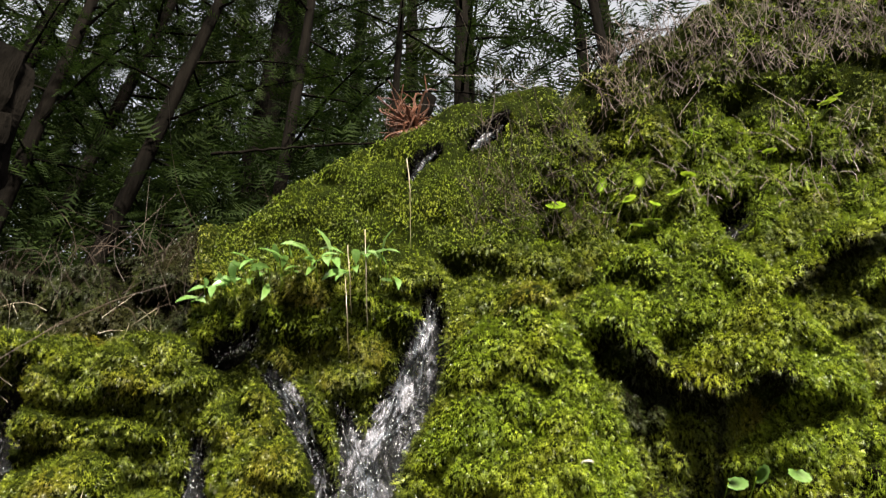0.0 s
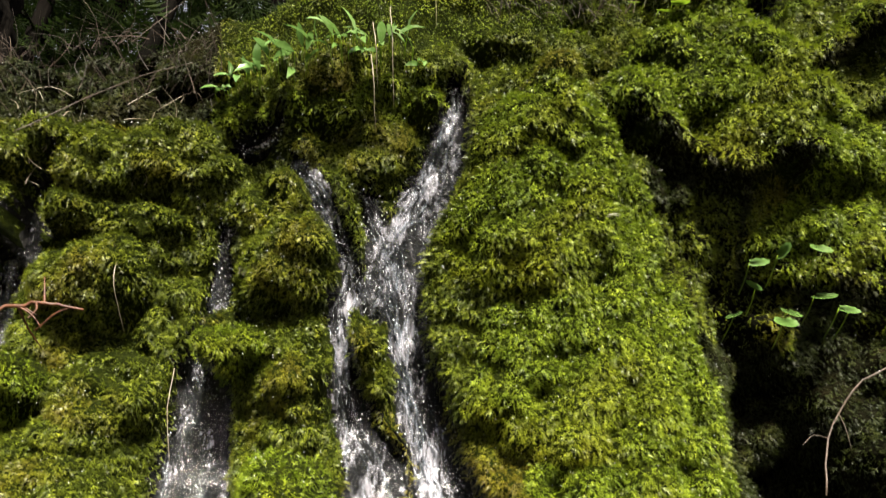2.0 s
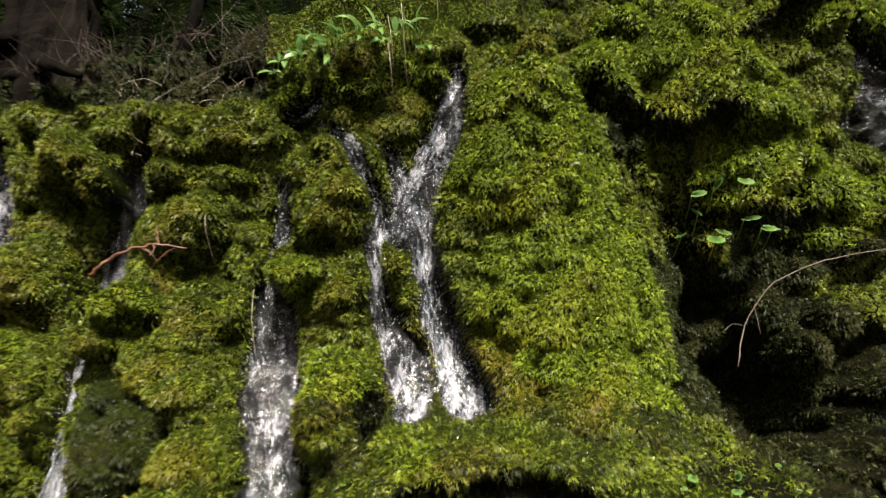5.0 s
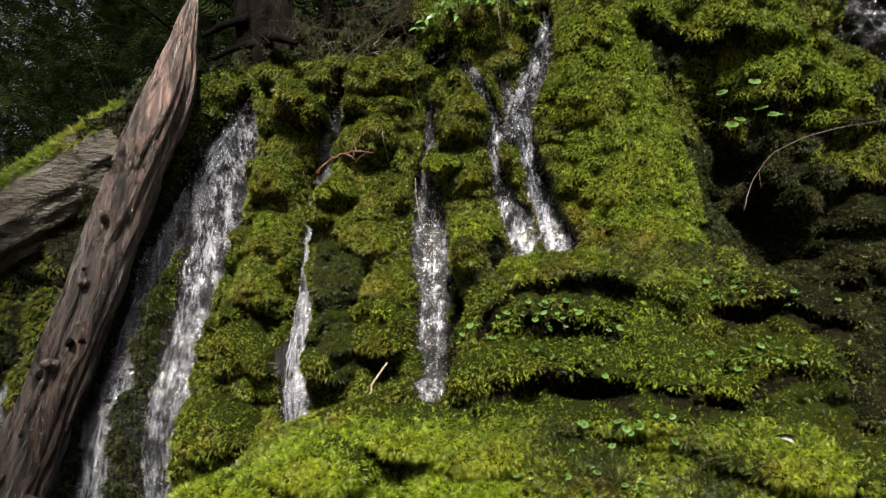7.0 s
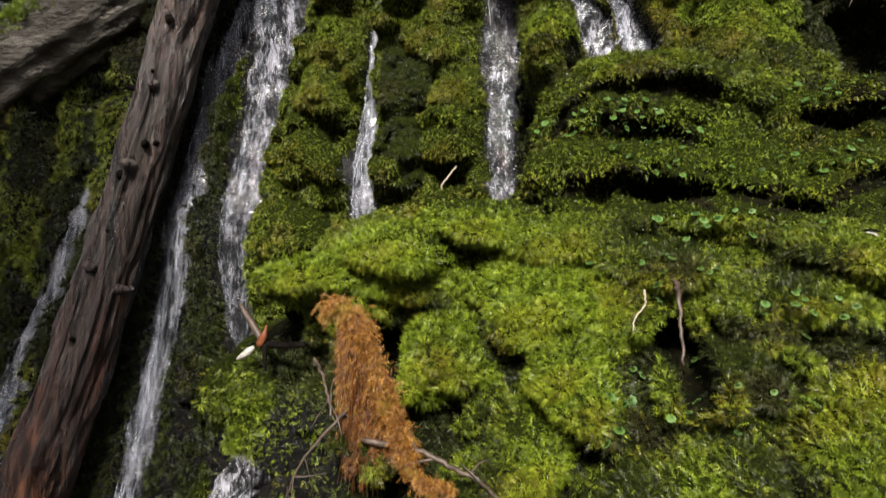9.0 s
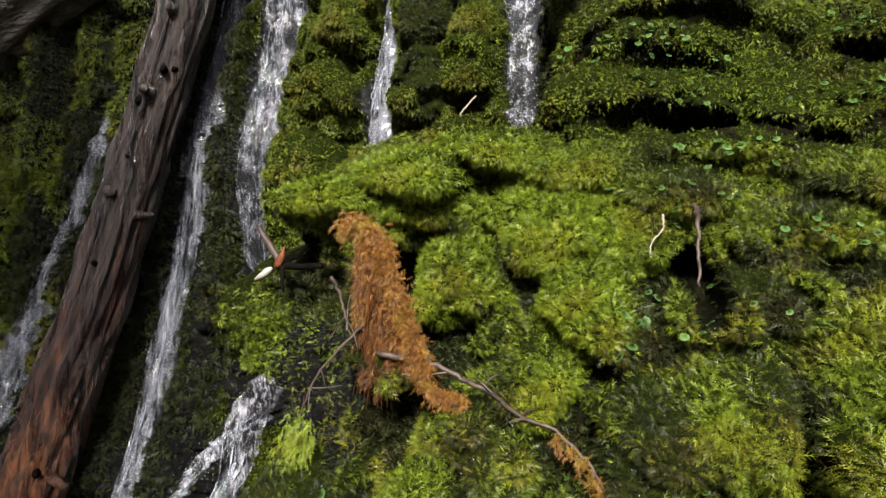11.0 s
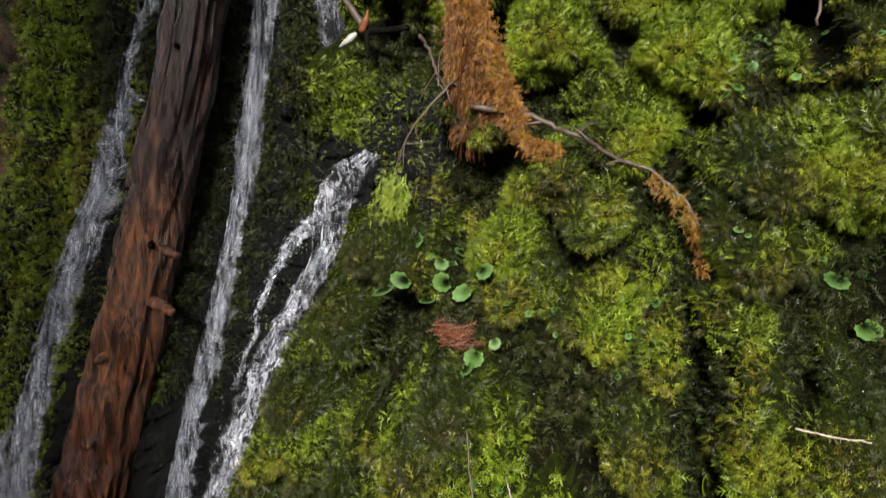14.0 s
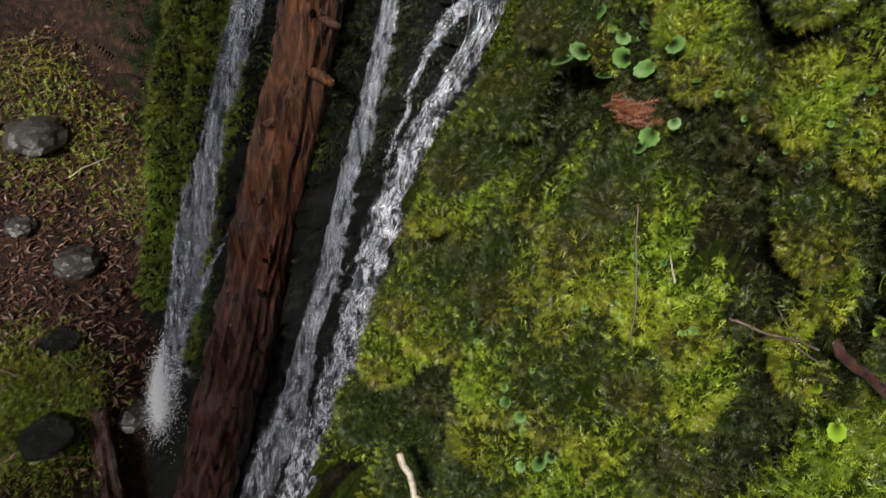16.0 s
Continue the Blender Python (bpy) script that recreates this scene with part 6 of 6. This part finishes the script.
# unseen trees added in the sun's way to shade log and left face
shade_tree = tree(-1.9, -4.0, 0.0, 0.16, 17, 480, 3600, 5.0, 1.9, "unseen conifer added to shade the left face")
for k, (x, y) in enumerate(((-3.0, -3.6), (-2.6, -5.4), (-1.6, -6.2), (-3.7, -6.4), (-2.3, -7.4))):
    ob = copy_thing(shade_tree, Matrix.Translation((x, y, shade_tree.location.z)) @ Matrix.Rotation(1.3 * k + 0.7, 4, "Z"))
    tagged(ob, "unseen conifer added to shade the left face", "tree", "woods above the falls")


def shrubs(label, count, box, size, mat, seed):
    g = rng(seed)
    x, y = g.uniform(box[0], box[1], count), g.uniform(box[2], box[3], count)
    z = ground_z(x, y) + g.uniform(0, box[4], count) ** 1.0
    d = g.normal(0, 1, (count, 3)) + np.array([0, -0.3, 0.1])
    v, f = sprays(SPRAY_V, SPRAY_F, np.stack([x, y, z], 1), d, g.normal(0, 0.4, (count, 3)) + np.array([0, -0.4, 0.8]), g.uniform(size * 0.5, size * 1.3, count))
    return tagged(new("undergrowth", mesh_of("undergrowth", v, f, mat)), label, "undergrowth", kind="stuff")


shrubs("dense dark understorey of conifer sprays", 8000, (-6.5, 0.1, 2.7, 4.6, 1.7), 0.22, NEEDLE_SHADED, 501)
shrubs("dark leafy undergrowth behind the crest", 1500, (0.0, 2.6, 3.0, 5.5, 1.2), 0.30, NEEDLE_SHADED, 502)
shrubs("deep dark woodland growth up the hill", 11000, (-9.0, 4.0, 5.5, 11.0, 5.5), 0.42, NEEDLE_SHADED, 503)
shrubs("dark evergreen growth under the left woods", 14000, (-6.0, -0.3, 3.6, 6.5, 4.5), 0.21, NEEDLE_SHADED, 504)

shrubs("dark wood edge beyond the fallen log", 9000, (-10.0, -4.2, 3.4, 7.5, 4.5), 0.26, NEEDLE_SHADED, 505)

redroot = holder("uprooted_root_ball", (0.13, 1.95, 4.52), "reddish-brown root ball of a fallen tree on the crest", "roots")
g = rng(520)
pieces = []
for k in range(150):
    a = g.uniform(0, 2 * math.pi)
    e2 = np.array([math.cos(a) * 0.10, g.normal(0, 0.06), math.sin(a) * 0.13 + 0.14]) * g.uniform(0.3, 1.2)
    pieces.append(tube(spline([(0, 0, 0.12), tuple(e2 * 0.6 + g.normal(0, 0.03, 3) + np.array([0, 0, 0.05])), tuple(e2)], 7), np.linspace(0.006, 0.0015, 7), 4))
v, f = joined(pieces)
tagged(part("root_tangle", mesh_of("root_tangle", v, quads_to_tris(f), RED), redroot), kind="stuff")
part("heart", limb_mesh("heart", spline([(-0.02, 0.05, -0.05), (0.0, 0.02, 0.12), (0.05, 0.0, 0.26)], 14), np.linspace(0.05, 0.02, 14), BARK, 12, 0.35, 9, 0.2), redroot)

# ---- the left bank ----
g = rng(600)
rocks = [(-5.1, 0.7, 0.16), (-5.6, 1.3, 0.22), (-6.2, 1.2, 0.14), (-4.8, 1.5, 0.18), (-5.9, 0.5, 0.12), (-6.8, 1.9, 0.30), (-4.55, 0.1, 0.22), (-4.4, 0.75, 0.18), (-5.3, 1.9, 0.12), (-4.9, -0.2, 0.15)]
for k, (x, y, r) in enumerate(rocks):
    bm = bmesh.new()
    bmesh.ops.create_icosphere(bm, subdivisions=3, radius=r)
    for w in bm.verts:
        w.co *= 1 + 0.25 * noise.noise(w.co * 2.2 / r + Vector((k * 3.1, 0, 0))) + 0.07 * noise.noise(w.co * 7 / r)
        w.co.z *= 0.6
    me = bpy.data.meshes.new("rock")
    bm.to_mesh(me)
    bm.free()
    me.materials.append(STONE if k % 3 else ROCK)
    ob = new("rock", me)
    ob.location = (x, y, float(ground_z(np.array([x]), np.array([y]))[0]) + 0.1 * r)
    tagged(ob, "dark wet stone lying in brown leaf litter", "rock", "stones on the bank")
for k in range(16):
    x, y = g.uniform(-7.2, -4.4), g.uniform(-0.3, 2.3)
    z = float(ground_z(np.array([x]), np.array([y]))[0]) + 0.02
    a = g.uniform(0, 3.1)
    ln = g.uniform(0.15, 0.5)
    twig([(x, y, z), (x + math.cos(a) * ln * 0.5, y + math.sin(a) * ln * 0.5, z + 0.05), (x + math.cos(a) * ln, y + math.sin(a) * ln, z + 0.03)], 0.012, 0.006, "fallen stick in the leaf litter", TWIG if k % 3 else PALE, "fallen_stick", "stick", 6, 620 + k, 10)


def bank_moss(label, spots, mat, seed, n=900, size=0.07):
    g = rng(seed)
    i = g.integers(0, len(spots), n)
    c = np.array(spots)[i]
    x, y = c[:, 0] + g.normal(0, 1, n) * c[:, 2], c[:, 1] + g.normal(0, 1, n) * c[:, 2]
    z = ground_z(x, y) + 0.02
    v, f = sprays(FROND_V, FROND_F, np.stack([x, y, z], 1), g.normal(0, 0.6, (n, 3)) + np.array([0, -0.2, 0.5]), g.normal(0, 0.3, (n, 3)) + np.array([0, -0.5, 0.8]), g.uniform(size * 0.5, size * 1.2, n))
    return tagged(new("moss", mesh_of("moss", v, f, mat)), label, "moss", kind="stuff")


bank_moss("moss patches on the brown bank", [(-6.6, 2.0, 0.35), (-7.3, 2.3, 0.4), (-4.6, 0.4, 0.2), (-4.7, -0.4, 0.3), (-5.4, 2.4, 0.3), (-6.0, 2.6, 0.4), (-5.0, 2.6, 0.3), (-4.9, -0.6, 0.35), (-5.3, -0.3, 0.3), (-5.0, 0.2, 0.25)], MOSS, 640, 8200)
g = rng(650)
n1 = 9000
x, y = g.uniform(-8, -4.2, n1), g.uniform(-1, 3.0, n1)
v, f = sprays(BLADE_V, BLADE_F, np.stack([x, y, ground_z(x, y) + 0.012], 1), g.normal(0, 1, (n1, 3)) * np.array([1, 1, 0.25]), g.normal(0, 0.35, (n1, 3)) + np.array([0, 0, 1.0]), g.uniform(0.04, 0.11, n1))
tagged(new("leaf_litter", mesh_of("leaf_litter", v, f, DEADLEAF)), "brown dead leaves strewn over the bank", "leaf litter", kind="stuff")
bank_moss("mossy hummock at the foot of the fall", [(-4.62, 0.3, 0.16), (-4.45, 0.0, 0.14), (-5.1, 0.35, 0.2), (-4.75, 0.05, 0.2)], MOSS, 641, 4200, 0.06)
low_log = holder("broken_log", (-4.22, 0.22, -3.95), "short wet brown broken log at the foot of the fall", "log")
q = spline([(-4.22, 0.22, -3.95), (-4.34, 0.36, -3.5), (-4.47, 0.52, -3.05)], 24)
part("trunk", limb_mesh("trunk", q - np.array(low_log.location), np.linspace(0.12, 0.075, 24), LOGWOOD, 20, 0.12, 81, 0.25, False), low_log)
